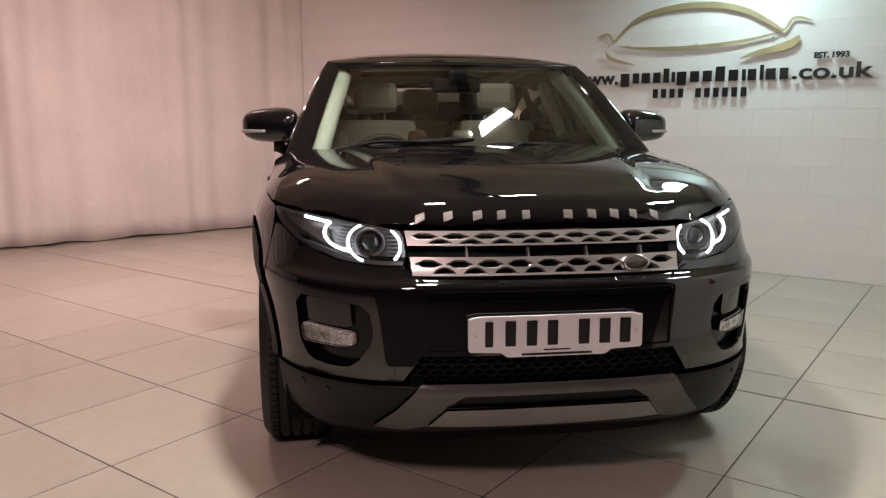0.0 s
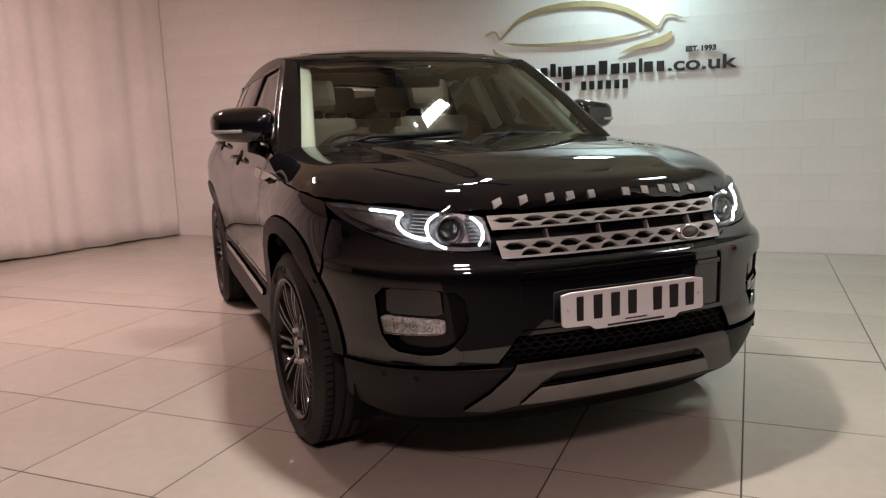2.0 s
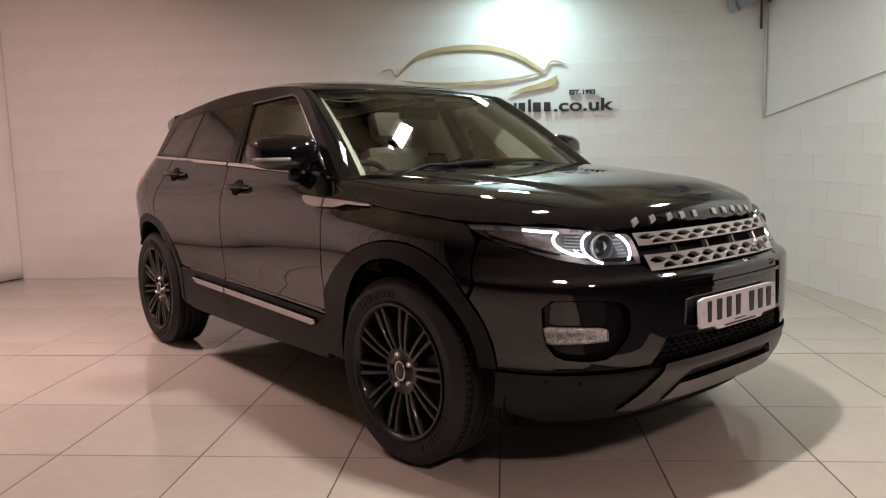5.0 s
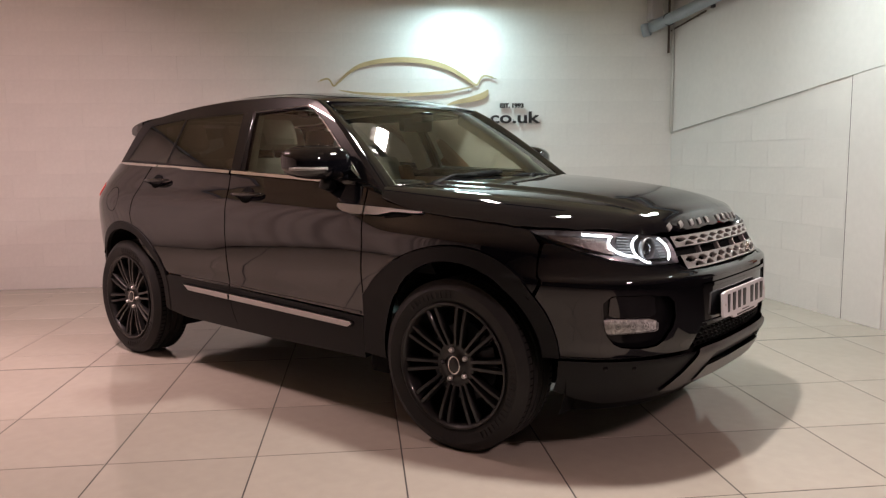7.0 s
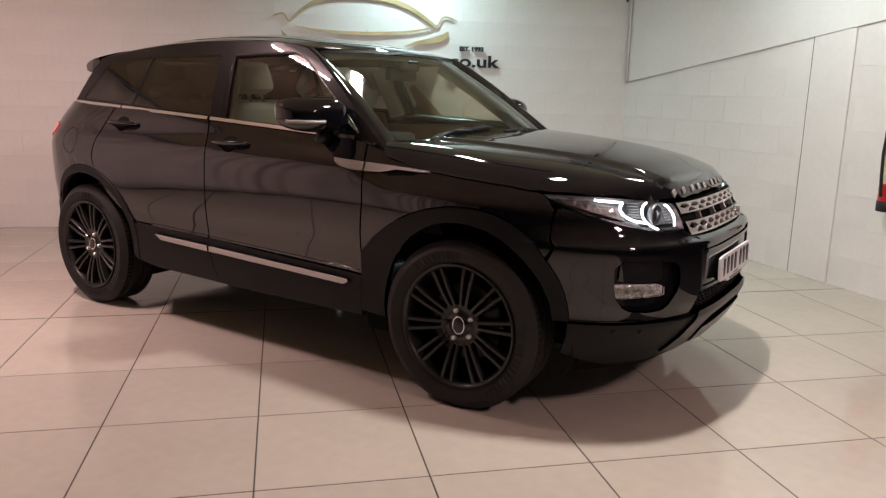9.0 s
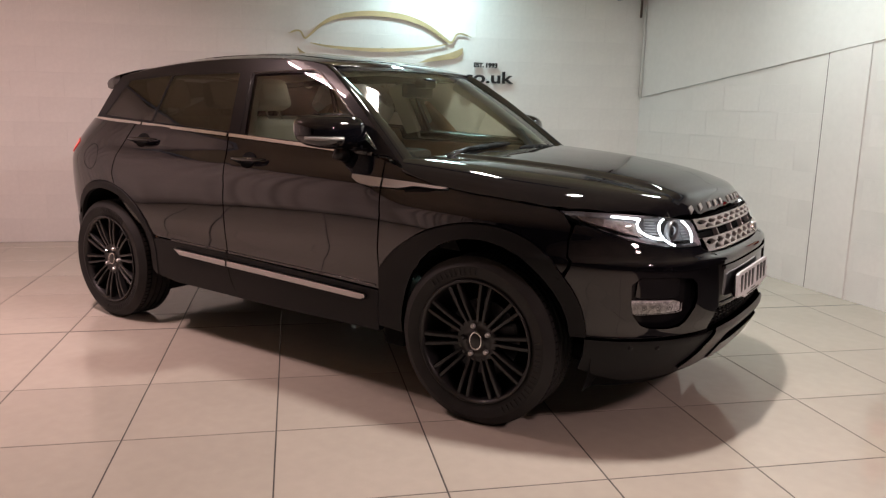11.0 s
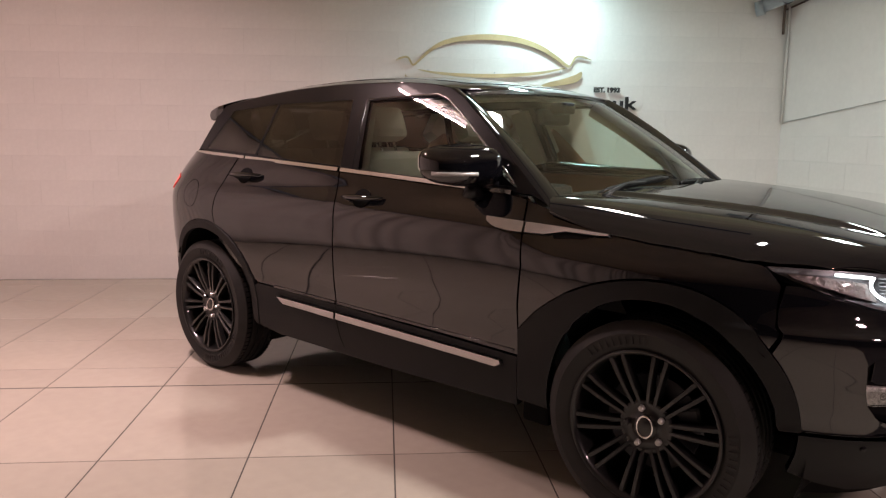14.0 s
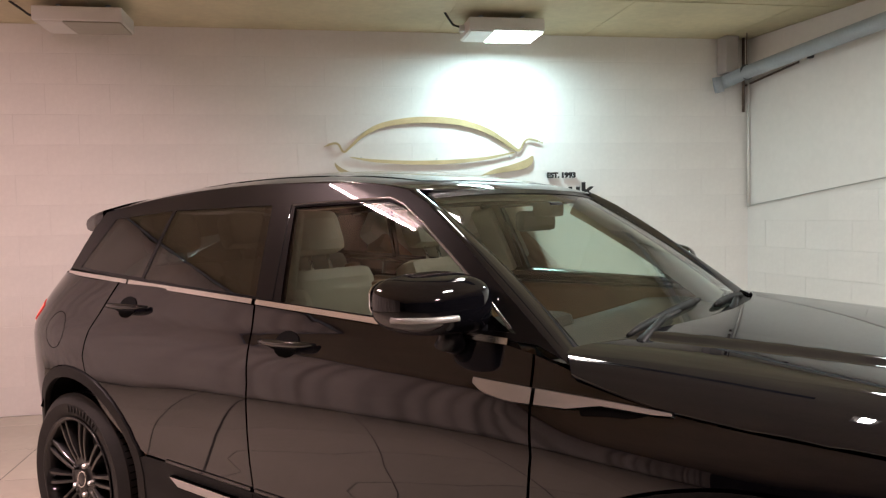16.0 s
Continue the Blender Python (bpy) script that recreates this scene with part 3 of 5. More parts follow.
def skin(name, outline, fn, du, dv, material, parent, label="", off=0.0, lip=0.014, holes=(), mid=MID):
    """A panel: a flat outline filled with a grid, laid on the surface fn with that surface's own normals, with its edge turned inwards."""
    rims = []
    for r in [list(outline)] + [list(h) for h in holes]:
        ring = []
        for i in range(len(r)):
            (ax, ay), (bx, by) = r[i], r[(i + 1) % len(r)]
            k = max(1, math.ceil(math.hypot((bx - ax) / du, (by - ay) / dv) * 1.3))
            ring += [(ax + (bx - ax) * q / k, ay + (by - ay) * q / k) for q in range(k)]
        rims.append(ring)
    flat, edges = [], []
    for ring in rims:
        n0 = len(flat)
        flat += [Vector((x / du, y / dv)) for x, y in ring]
        edges += [(n0 + i, n0 + (i + 1) % len(ring)) for i in range(len(ring))]
    edge_pts = np.array([tuple(v) for v in flat])
    scaled_rims = [[(x / du, y / dv) for x, y in r] for r in rims]
    lo, hi = edge_pts.min(0), edge_pts.max(0)
    for i in range(int(math.floor(lo[0])), int(math.ceil(hi[0])) + 1):
        for j in range(int(math.floor(lo[1])), int(math.ceil(hi[1])) + 1):
            if inside(scaled_rims[0], i, j) and not any(inside(h, i, j) for h in scaled_rims[1:]) and ((edge_pts - (i, j)) ** 2).sum(1).min() > 0.2:
                flat.append(Vector((i, j)))
    out_v, _, out_f, _, _, _ = delaunay_2d_cdt(flat, edges, [], 0, 1e-6)

    def normal(u, v):
        e, f = du * 0.02, dv * 0.02
        p = fn(u, v)
        n = (fn(u + e, v) - fn(u - e, v)).cross(fn(u, v + f) - fn(u, v - f))
        if n.length < 1e-12:
            n = p - mid
        n.normalize()
        return n if n.dot(p - mid) > 0 else -n

    verts, norms, faces = [], [], []
    for v in out_v:
        n = normal(v.x * du, v.y * dv)
        verts.append(fn(v.x * du, v.y * dv) + n * off)
        norms.append(n)
    for f in out_f:
        cx, cy = sum(out_v[k].x for k in f) / len(f), sum(out_v[k].y for k in f) / len(f)
        if not inside(scaled_rims[0], cx, cy) or any(inside(h, cx, cy) for h in scaled_rims[1:]):
            continue
        ids = list(f)
        n = Vector((0, 0, 0))
        for q in range(len(ids)):
            n += verts[ids[q]].cross(verts[ids[(q + 1) % len(ids)]])
        faces.append(ids if n.dot(norms[ids[0]]) > 0 else ids[::-1])
    if lip:
        for ring in rims:
            base = len(verts)
            m = len(ring)
            spin = 1 if (area2(ring) > 0) == (ring is rims[0]) else -1
            sg_ = 1 if lip > 0 else -1
            for i, p in enumerate(ring):
                n = normal(*p)
                q, e, f = fn(*p), du * 0.02, dv * 0.02
                raw = (fn(p[0] + e, p[1]) - fn(p[0] - e, p[1])).cross(fn(p[0], p[1] + f) - fn(p[0], p[1] - f))
                b = (fn(*ring[(i + 1) % m]) - fn(*ring[i - 1])).cross(raw)
                b = b.normalized() * spin if b.length > 1e-14 else n
                if lip < 0:
                    b = n
                r = min(0.004, abs(lip) * 0.4) * sg_
                for depth, out_, nn in ((0.0, 0.0, n), (r * 0.3, abs(r) * 0.25, n + b), (r, abs(r) * 0.4, n * 0.2 + b), (lip, abs(r) * 0.4, b)):
                    verts.append(q + n * (off - depth) + (b * out_ if lip > 0 else b * 0))
                    norms.append(nn.normalized())
            for i in range(m):
                a, b = base + 4 * i, base + 4 * ((i + 1) % m)
                for j in range(3):
                    faces.append([a + j, b + j, b + j + 1, a + j + 1])
    me = bpy.data.meshes.new(name)
    me.from_pydata([tuple(v) for v in verts], [], faces)
    me.validate()
    me.materials.append(material)
    me.polygons.foreach_set("use_smooth", [True] * len(me.polygons))
    if len(me.vertices) == len(norms):
        me.normals_split_custom_set_from_vertices([tuple(n) for n in norms])
    ob = new(name, me)
    ob.parent = parent
    if label:
        ob["label"] = label
    return ob


car = new("car")
car.matrix_basis = CAR
tagged(car, "glossy black five-door SUV parked on the tiled showroom floor", "car")
SIDES = (-1, 1)

# dark inner shell behind the panel gaps
bm = bmesh.new()
rows_ = []
for z in [0.22 + 0.04 * k for k in range(23)]:
    row_ = []
    for u in range(-270, 271, 5):
        p = body(u, z)
        row_.append(bm.verts.new((p.x * 0.972, 1.3 + (p.y - 1.3) * 0.985, z)))
    rows_.append(row_)
for A, B in zip(rows_, rows_[1:]):
    for k in range(len(A) - 1):
        c = (A[k].co + B[k + 1].co) / 2
        if math.hypot(c.y + 0.05, c.z - 0.38) < 0.455 or math.hypot(c.y - 2.62, c.z - 0.38) < 0.455:
            continue
        if c.z < 0.335 and c.y > -0.42:
            continue
        if c.y < -0.1 and c.z > 0.80 + max(0.0, c.y + 0.75) * 0.2:
            continue
        if c.y < 0.3 and c.z > 0.93:
            continue
        if c.y < 0.62 and c.z > 0.99:
            continue
        if c.z > 1.08 + 0.03 * c.y:
            continue
        if c.y < -0.55 and 0.47 < c.z < 0.70 and 0.5 < abs(c.x) < 0.8:
            continue
        bm.faces.new((A[k], A[k + 1], B[k + 1], B[k]))
part("inner_shell", bm, M_SHELL, car)
part("underbody", box((-0.60, -0.50, 0.29), (0.60, 3.2, 0.35), 0.03), M_SHELL, car)
for s in SIDES:
    for yc in (-0.05, 2.62):
        bm = bmesh.new()
        ring = []
        for k in range(25):
            t = math.pi * (k / 24 * 1.24 - 0.12)
            wide = 0.885 if 0.5 < t < 2.5 else 0.80
            ring.append([bm.verts.new((s * x, yc + 0.436 * math.cos(t), 0.38 + 0.436 * math.sin(t))) for x in (0.45, wide)])
        for a, b in zip(ring, ring[1:]):
            bm.faces.new((a[0], a[1], b[1], b[0]))
        bm.faces.new([r[0] for r in ring])
        part("wheel_arch_liner", bm, M_SHELL, car)
    part("mud_flap", box((min(s * 0.58, s * 0.86), 0.395, 0.245), (max(s * 0.58, s * 0.86), 0.51, 0.42), 0.01), M_SHELL, car, "black plastic flap behind the front wheel")

# front bumper
fog = [(-0.755, 0.698), (-0.64, 0.700), (-0.535, 0.686), (-0.520, 0.585), (-0.580, 0.500), (-0.640, 0.490), (-0.715, 0.500), (-0.745, 0.56)]
bumper_half = [(0.0, 0.548), (-0.385, 0.548), (-0.44, 0.466), (-0.62, 0.462), (-0.76, 0.456)]
side_half = [(-0.464, 0.456), (-0.452, 0.53), (-0.424, 0.61), (-0.380, 0.675), (-0.390, 0.80), (-0.40, 0.888)]
top_half = [(-0.80, 0.884), (-0.76, 0.856), (-0.69, 0.824), (-0.61, 0.803), (-0.50, 0.795), (-0.432, 0.797), (-0.415, 0.785), (-0.385, 0.768), (0.0, 0.764)]


def full_front(parts_):
    h = []
    for kind_, pts in parts_:
        h += on_front(pts) if kind_ == "x" else on_side(pts, -1)
    return h + [(-u, z) for u, z in reversed(h) if abs(u) > 1e-6]


outer = full_front((("x", bumper_half), ("y", side_half), ("x", top_half)))
fog_r = round2(on_front(fog), 1)
fog_l = [(-u, z) for u, z in fog_r]
centre = on_front([(-0.372, 0.560), (0.372, 0.560), (0.372, 0.738), (-0.372, 0.738)])
bumper = skin("front_bumper", outer, body, 1.8, 0.011, M_PAINT, car, "glossy black front bumper", holes=(fog_r, fog_l, centre))
skin("plate_panel", on_front([(-0.40, 0.545), (0.40, 0.545), (0.40, 0.75), (-0.40, 0.75)]), body, 2.0, 0.02, M_PAINT, bumper, "gloss black panel behind the number plate", off=-0.008, lip=0)
skin("plate_ledge", on_front([(-0.368, 0.700), (0.368, 0.700), (0.368, 0.714), (-0.368, 0.714)]), body, 2.0, 0.006, M_PAINT, bumper, off=-0.001, lip=0.010)
lower_half = [(0.0, 0.452), (-0.44, 0.452), (-0.62, 0.448), (-0.76, 0.443)]
lower_side = [(-0.464, 0.443), (-0.458, 0.38), (-0.435, 0.315)]
lower_bot = [(-0.76, 0.285), (-0.69, 0.262), (-0.5, 0.27), (0.0, 0.29)]
skin("lower_bumper", full_front((("x", lower_half), ("y", lower_side), ("x", lower_bot))), body, 2.2, 0.02, M_PLASTIC, car, "matt charcoal plastic lower bumper", lip=0.03)
skid_half = [(0.0, 0.462), (-0.30, 0.464), (-0.375, 0.462), (-0.40, 0.445), (-0.455, 0.375), (-0.52, 0.308), (-0.44, 0.300), (-0.36, 0.318), (0.0, 0.312)]
slot = on_front([(-0.315, 0.390), (-0.26, 0.430), (0.26, 0.430), (0.315, 0.390)])
skid = skin("skid_plate", full_front((("x", skid_half),)), body, 2.2, 0.015, M_SKID, car, "grey painted skid plate", off=0.012, lip=0.03, holes=(slot,))
skin("skid_lip", full_front((("x", [(0.0, 0.388), (-0.31, 0.386), (-0.345, 0.345), (-0.36, 0.328), (0.0, 0.322)]),)), body, 2.2, 0.012, M_SKIDLIP, skid, "pale silver lip", off=0.020, lip=0.018)
skin("slot_backing", full_front((("x", [(0.0, 0.44), (-0.33, 0.44), (-0.33, 0.38), (0.0, 0.38)]),)), body, 4, 0.03, M_SHELL, skid, off=-0.02, lip=0)
for x in (-0.29, 0.285):
    p = body(ux(x, 0.41), 0.41)
    part("tow_eye", tube_into(bmesh.new(), [(p.x, p.y - 0.002, 0.405), (p.x, p.y + 0.04, 0.405)], 0.016, 10), M_PLASTIC, skid, smooth=True)


def strut_into(bm, a, b, fn, w, off, depth):
    """A bar between two places on a surface."""
    e = 1e-3

    def nrm(q):
        n = (fn(q[0] + 0.2, q[1]) - fn(q[0] - 0.2, q[1])).cross(fn(q[0], q[1] + e) - fn(q[0], q[1] - e)).normalized()
        return n if n.dot(fn(*q) - MID) > 0 else -n

    pa, pb, na, nb = fn(*a), fn(*b), nrm(a), nrm(b)
    d = (pb - pa).normalized()
    vs = []
    for p, n in ((pa - d * w * 0.2, na), (pb + d * w * 0.2, nb)):
        side = d.cross(n).normalized() * (w / 2)
        vs.append([bm.verts.new(p + n * (off - dd) + side * q) for q, dd in ((-1, depth), (-1, 0.002), (-0.6, 0), (0.6, 0), (1, 0.002), (1, depth))])
    for i in range(5):
        bm.faces.new((vs[0][i], vs[0][i + 1], vs[1][i + 1], vs[1][i]))
    bm.faces.new(vs[0][::-1])
    bm.faces.new(vs[1])


# honeycomb of the lower intake
bm = bmesh.new()
HW, HH = 0.040, 0.0225
for r in range(0, 5):
    zc = 0.468 + r * HH * 0.82
    for c in range(-13, 14):
        xc = c * HW + (HW / 2 if r % 2 else 0)
        lim = 0.435 - (zc - 0.46) * 0.6
        pts = [(xc - HW / 2, zc - HH * 0.2), (xc - HW / 2, zc + HH * 0.2), (xc, zc + HH * 0.62), (xc + HW / 2, zc + HH * 0.2)]
        for a, b in zip(pts, pts[1:]):
            if max(abs(a[0]), abs(b[0])) < lim and max(a[1], b[1]) < 0.553:
                strut_into(bm, (ux(*a), a[1]), (ux(*b), b[1]), body, 0.0045, -0.016, 0.012)
part("intake_mesh", fix_normals(bm), M_PLASTIC, bumper, "black honeycomb intake mesh")
skin("intake_backing", full_front((("x", [(0.0, 0.56), (-0.40, 0.56), (-0.46, 0.455), (0.0, 0.455)]),)), body, 4, 0.03, M_SHELL, bumper, off=-0.035, lip=0)

# plate recess ridge and number plate
PLATE_Y = -0.888
plate = part("number_plate", plate_into(bmesh.new(), round2([(-0.256, 0.668), (0.264, 0.668), (0.264, 0.566), (0.170, 0.562), (0.150, 0.548), (-0.142, 0.548), (-0.162, 0.562), (-0.256, 0.566)], 1, 0.06), lambda u, v, w: (u, PLATE_Y + w + 0.05 * (v - 0.61), v), 0.010), M_PLATE, bumper, "white number plate with dark bars")
fix = [(-0.200, 0.026), (-0.137, 0.034), (-0.074, 0.034), (-0.012, 0.034), (0.082, 0.036), (0.145, 0.036), (0.207, 0.036)]
for x, w in fix:
    part("plate_bar", box((x - w * 0.46 + 0.004, PLATE_Y - 0.0025, 0.580), (x + w * 0.46 + 0.004, PLATE_Y + 0.002, 0.655), 0.003), M_INK, plate)
part("small_bar", box((-0.10, PLATE_Y - 0.0045, 0.5525), (0.11, PLATE_Y + 0.002, 0.5585)), M_INK, plate)
part("small_bar", box((-0.035, PLATE_Y - 0.0035, 0.5655), (0.045, PLATE_Y + 0.002, 0.5695)), M_INK, plate)
for x in (-0.236, 0.246):
    part("screw_cap", lathe_into(bmesh.new(), [(0.0005, -0.004), (0.004, -0.004), (0.006, 0.0)], 12, "y", Matrix.Translation((x, PLATE_Y - 0.001, 0.617))), M_LAMPBOX, plate, smooth=True)

for x in (-0.375, 0.375):
    sg = -1 if x < 0 else 1
    skin("seam", on_front([(x, 0.758), (sg * 0.44, 0.786), (sg * 0.44, 0.790), (x, 0.763)]), body, 0.8, 0.02, M_SHELL, bumper, off=0.0012, lip=0)

# fog lamp pods
for s in SIDES:
    o = [(s * abs(u), z) for u, z in fog_r]
    pod = skin("fog_lamp_pod", o, body, 2, 0.02, M_TRIM, bumper, "gloss black fog lamp recess", off=-0.035, lip=-0.035)
    bm = bmesh.new()
    lamp_o = round2([(s * abs(ux(x, z)), z) for x, z in [(-0.748, 0.602), (-0.592, 0.596), (-0.590, 0.558), (-0.742, 0.549)]], 1, 0.1)
    skin("fog_lamp", lamp_o, body, 1.2, 0.01, mat("fog_lamp_reflector", (0.86, 0.85, 0.83), 0.25, 0.35, vary=0.45, scale=85, fine=0.2, bump=1.0, bump_scale=60), pod, "ribbed silver fog lamp", off=-0.016, lip=0.02)
    for xk, rk in ((0.628, 0.0135), (0.668, 0.0125), (0.708, 0.0115)):
        p = body(s * abs(ux(-xk, 0.577)), 0.577)
        d = Vector((p.x, (p.y - 0.3) * 1.1, 0)).normalized()
        part("reflector_bowl", lathe_into(bmesh.new(), [(rk, 0.0), (rk * 0.92, 0.002), (rk * 0.7, -0.004), (rk * 0.35, -0.006), (rk * 0.25, 0.001), (0.0005, 0.002)], 20, "z", Matrix.Translation(p - d * 0.0145) @ d.to_track_quat("Z", "Y").to_matrix().to_4x4()), M_FACET, pod, "small chrome reflector", smooth=True)
    skin("fog_lens", lamp_o, body, 2, 0.02, M_LENS, pod, off=-0.004, lip=0.006)
    lid = round2([(s * abs(ux(x, z)), z) for x, z in [(-0.735, 0.692), (-0.60, 0.692), (-0.595, 0.612), (-0.735, 0.612)]], 1, 0.1)
    skin("pod_insert", lid, body, 2, 0.02, M_PAINT, pod, off=-0.020, lip=0.02)
    for x, z in ((-0.735, 0.418), (-0.66, 0.415)):
        p = body(s * abs(ux(x, z)), z)
        d = Vector((p.x, p.y - 0.3, 0)).normalized()
        part("parking_sensor", lathe_into(bmesh.new(), [(0.0005, 0.003), (0.009, 0.003), (0.010, 0.0), (0.010, -0.01)], 16, "z", Matrix.Translation(p) @ d.to_track_quat("Z", "Y").to_matrix().to_4x4()), M_TRIM, bumper, smooth=True)

# grille
grille = new("grille")
grille.parent = car
skin("grille_backing", full_front((("x", [(0.0, 0.915), (-0.43, 0.91), (-0.44, 0.78), (-0.39, 0.755), (0.0, 0.755)]),)), body, 4, 0.02, M_SHELL, grille, "black grille cavity", off=-0.045, lip=0)
for z0, z1, xe, nm in ((0.856, 0.897, 0.412, "upper_bar"), (0.773, 0.825, 0.402, "lower_bar")):
    hh = z1 - z0
    step = 2 * xe / 9
    cuts = []
    for i in range(9):
        xc = -xe + step * (i + 0.5)
        cuts.append(on_front([(xc + step * q, z0 + hh * v) for q, v in ((-0.46, 0.64), (-0.20, 0.45), (0.20, 0.45), (0.46, 0.64), (0.16, 0.89), (-0.16, 0.89))]))
    for i in range(1, 9):
        xc = -xe + step * i
        cuts.append(on_front([(xc + step * q, z0 + hh * v) for q, v in ((-0.42, 0.12), (0.42, 0.12), (0.27, 0.37), (0.08, 0.50), (-0.08, 0.50), (-0.27, 0.37))]))
    bar = [(-xe - 0.004, z0), (xe + 0.004, z0), (xe + 0.010, z1), (-xe - 0.010, z1)]
    skin(nm, on_front(bar), body, 1.5, 0.008, M_SILVER, grille, "satin silver pierced grille bar", off=0.006, lip=0.022, holes=cuts)
for x in (-0.245, -0.06, 0.12, 0.295):
    bm = bmesh.new()
    strut_into(bm, (ux(x, 0.828), 0.828), (ux(x, 0.854), 0.854), body, 0.007, -0.002, 0.02)
    part("grille_strut", fix_normals(bm), M_SILVER, grille)
p = body(ux(0.262, 0.803), 0.803)
bm = lathe_into(bmesh.new(), [(0.0005, 0.010), (0.75, 0.008), (0.80, 0.012), (1.0, 0.010), (1.04, -0.004)], 40, "z", Matrix.Translation(p + Vector((0.0, -0.008, 0))) @ (Vector((0.12, -1, 0.12))).to_track_quat("Z", "Y").to_matrix().to_4x4() @ Matrix.Diagonal((0.046, 0.0245, 1, 1)))
badge = part("badge", bm, M_CHROME, grille, "oval silver badge", smooth=True)
bm = lathe_into(bmesh.new(), [(0.0005, 0.0125), (0.72, 0.0115), (0.74, 0.006)], 40, "z", Matrix.Translation(p + Vector((0.0, -0.008, 0))) @ (Vector((0.12, -1, 0.12))).to_track_quat("Z", "Y").to_matrix().to_4x4() @ Matrix.Diagonal((0.046, 0.0245, 1, 1)))
part("badge_field", bm, mat("grey_badge_enamel", (0.07, 0.06, 0.06), 0.4, coat=0.4), badge, "dark oval field", smooth=True)

# headlamps
lamp2 = [(-0.432, 0.803), (-0.50, 0.801), (-0.61, 0.809), (-0.69, 0.830), (-0.76, 0.863), (-0.80, 0.892)]
lamp_tip = [(-0.36, 0.925), (-0.335, 0.940)]
lamp_top = [(-0.80, 0.940), (-0.72, 0.934), (-0.62, 0.924), (-0.52, 0.912), (-0.440, 0.899), (-0.428, 0.880), (-0.424, 0.83)]
for s in SIDES:
    e = new("headlamp")
    e.parent = car
    o = on_front(lamp2) + on_side(lamp_tip, -1) + on_front(lamp_top)
    o = [(s * abs(u), z) for u, z in o]
    skin("lens", o, body, 1.6, 0.012, M_LENS, e, "clear headlamp lens", off=0.0, lip=0.0)
    skin("housing", o, body, 1.6, 0.012, mat("grey_lamp_housing", (0.11, 0.11, 0.115), 0.32, 0.4, vary=0.25, scale=40), e, "dark grey lamp housing", off=-0.045, lip=-0.045)

    def lampfn(x, z, off):
        u = s * abs(ux(-abs(x), z))
        q = body(u, z)
        n = Vector((q.x * 0.9, (q.y - 0.3) * 0.9, 0)).normalized()
        return q + n * off

    def arc(cx, cz, rx, rz, t0, t1, off, k=14):
        return [lampfn(cx + rx * math.cos(radians(t0 + (t1 - t0) * i / k)), cz + rz * math.sin(radians(t0 + (t1 - t0) * i / k)), off) for i in range(k + 1)]

    part("running_light", tube_into(bmesh.new(), arc(-0.532, 0.858, 0.066, 0.053, 112, 250, -0.016), 0.0048, 8, flat=0.8), M_DRL, e, "lit white running light", smooth=True)
    part("running_light", tube_into(bmesh.new(), arc(-0.520, 0.853, 0.078, 0.058, -42, 48, -0.018), 0.0044, 8), M_DRL, e, "lit white running light", smooth=True)
    part("running_light", tube_into(bmesh.new(), arc(-0.590, 0.880, 0.080, 0.046, 138, 268, -0.016), 0.0048, 8), M_DRL, e, "lit white running light", smooth=True)
    part("running_light", tube_into(bmesh.new(), [lampfn(-0.652 - 0.078 * k / 6, 0.911 + 0.010 * k / 6, -0.014) for k in range(7)], 0.0045, 8), M_DRL, e, "thin lit brow light", smooth=True)
    skin("lamp_chin", [(s * abs(ux(x, z)), z) for x, z in [(-0.434, 0.806), (-0.50, 0.804), (-0.61, 0.812), (-0.69, 0.833), (-0.74, 0.856), (-0.69, 0.846), (-0.61, 0.826), (-0.50, 0.816), (-0.434, 0.817)]], body, 1.0, 0.006, mat("satin_grey_chin", (0.12, 0.12, 0.125), 0.3, 0.6), e, "satin grey lower lamp edge", off=-0.016, lip=0.02)
    c = lampfn(-0.537, 0.858, -0.03)
    aim = Matrix.Translation(c) @ Vector((s * 0.12, -1, 0)).to_track_quat("Z", "Y").to_matrix().to_4x4()
    part("projector_ring", lathe_into(bmesh.new(), [(0.040, -0.01), (0.047, 0.012), (0.043, 0.016), (0.038, 0.008), (0.035, -0.01)], 36, "z", aim), M_RIB, e, "satin grey projector ring", smooth=True)
    part("projector", lathe_into(bmesh.new(), [(0.0005, 0.016), (0.012, 0.0145), (0.022, 0.010), (0.030, 0.002), (0.036, -0.012)], 30, "z", aim), mat("projector_glass", (0.03, 0.032, 0.035), 0.04, coat=1.0), e, "dark glass projector", smooth=True)
    for k in range(7):
        part("rib", tube_into(bmesh.new(), [lampfn(-0.450 - 0.002 * k, 0.822 + 0.011 * k, -0.034), lampfn(-0.488, 0.822 + 0.011 * k, -0.034)], 0.0028, 6), M_RIB, e)
        part("rib", tube_into(bmesh.new(), [lampfn(-0.590, 0.838 + 0.011 * k, -0.034), lampfn(-0.652 + 0.004 * k, 0.846 + 0.010 * k, -0.034)], 0.0028, 6), M_RIB, e)
    skin("indicator", [(s * abs(ux(x, z)), z) for x, z in [(-0.662, 0.850), (-0.715, 0.868), (-0.765, 0.893), (-0.80, 0.918), (-0.80, 0.932), (-0.72, 0.917), (-0.668, 0.905)]], body, 1.2, 0.01, mat("indicator_glass", (0.13, 0.11, 0.10), 0.25, 0.3, vary=0.3, scale=50, bump=0.5, bump_scale=60), e, "ribbed indicator reflector", off=-0.026, lip=0.012)

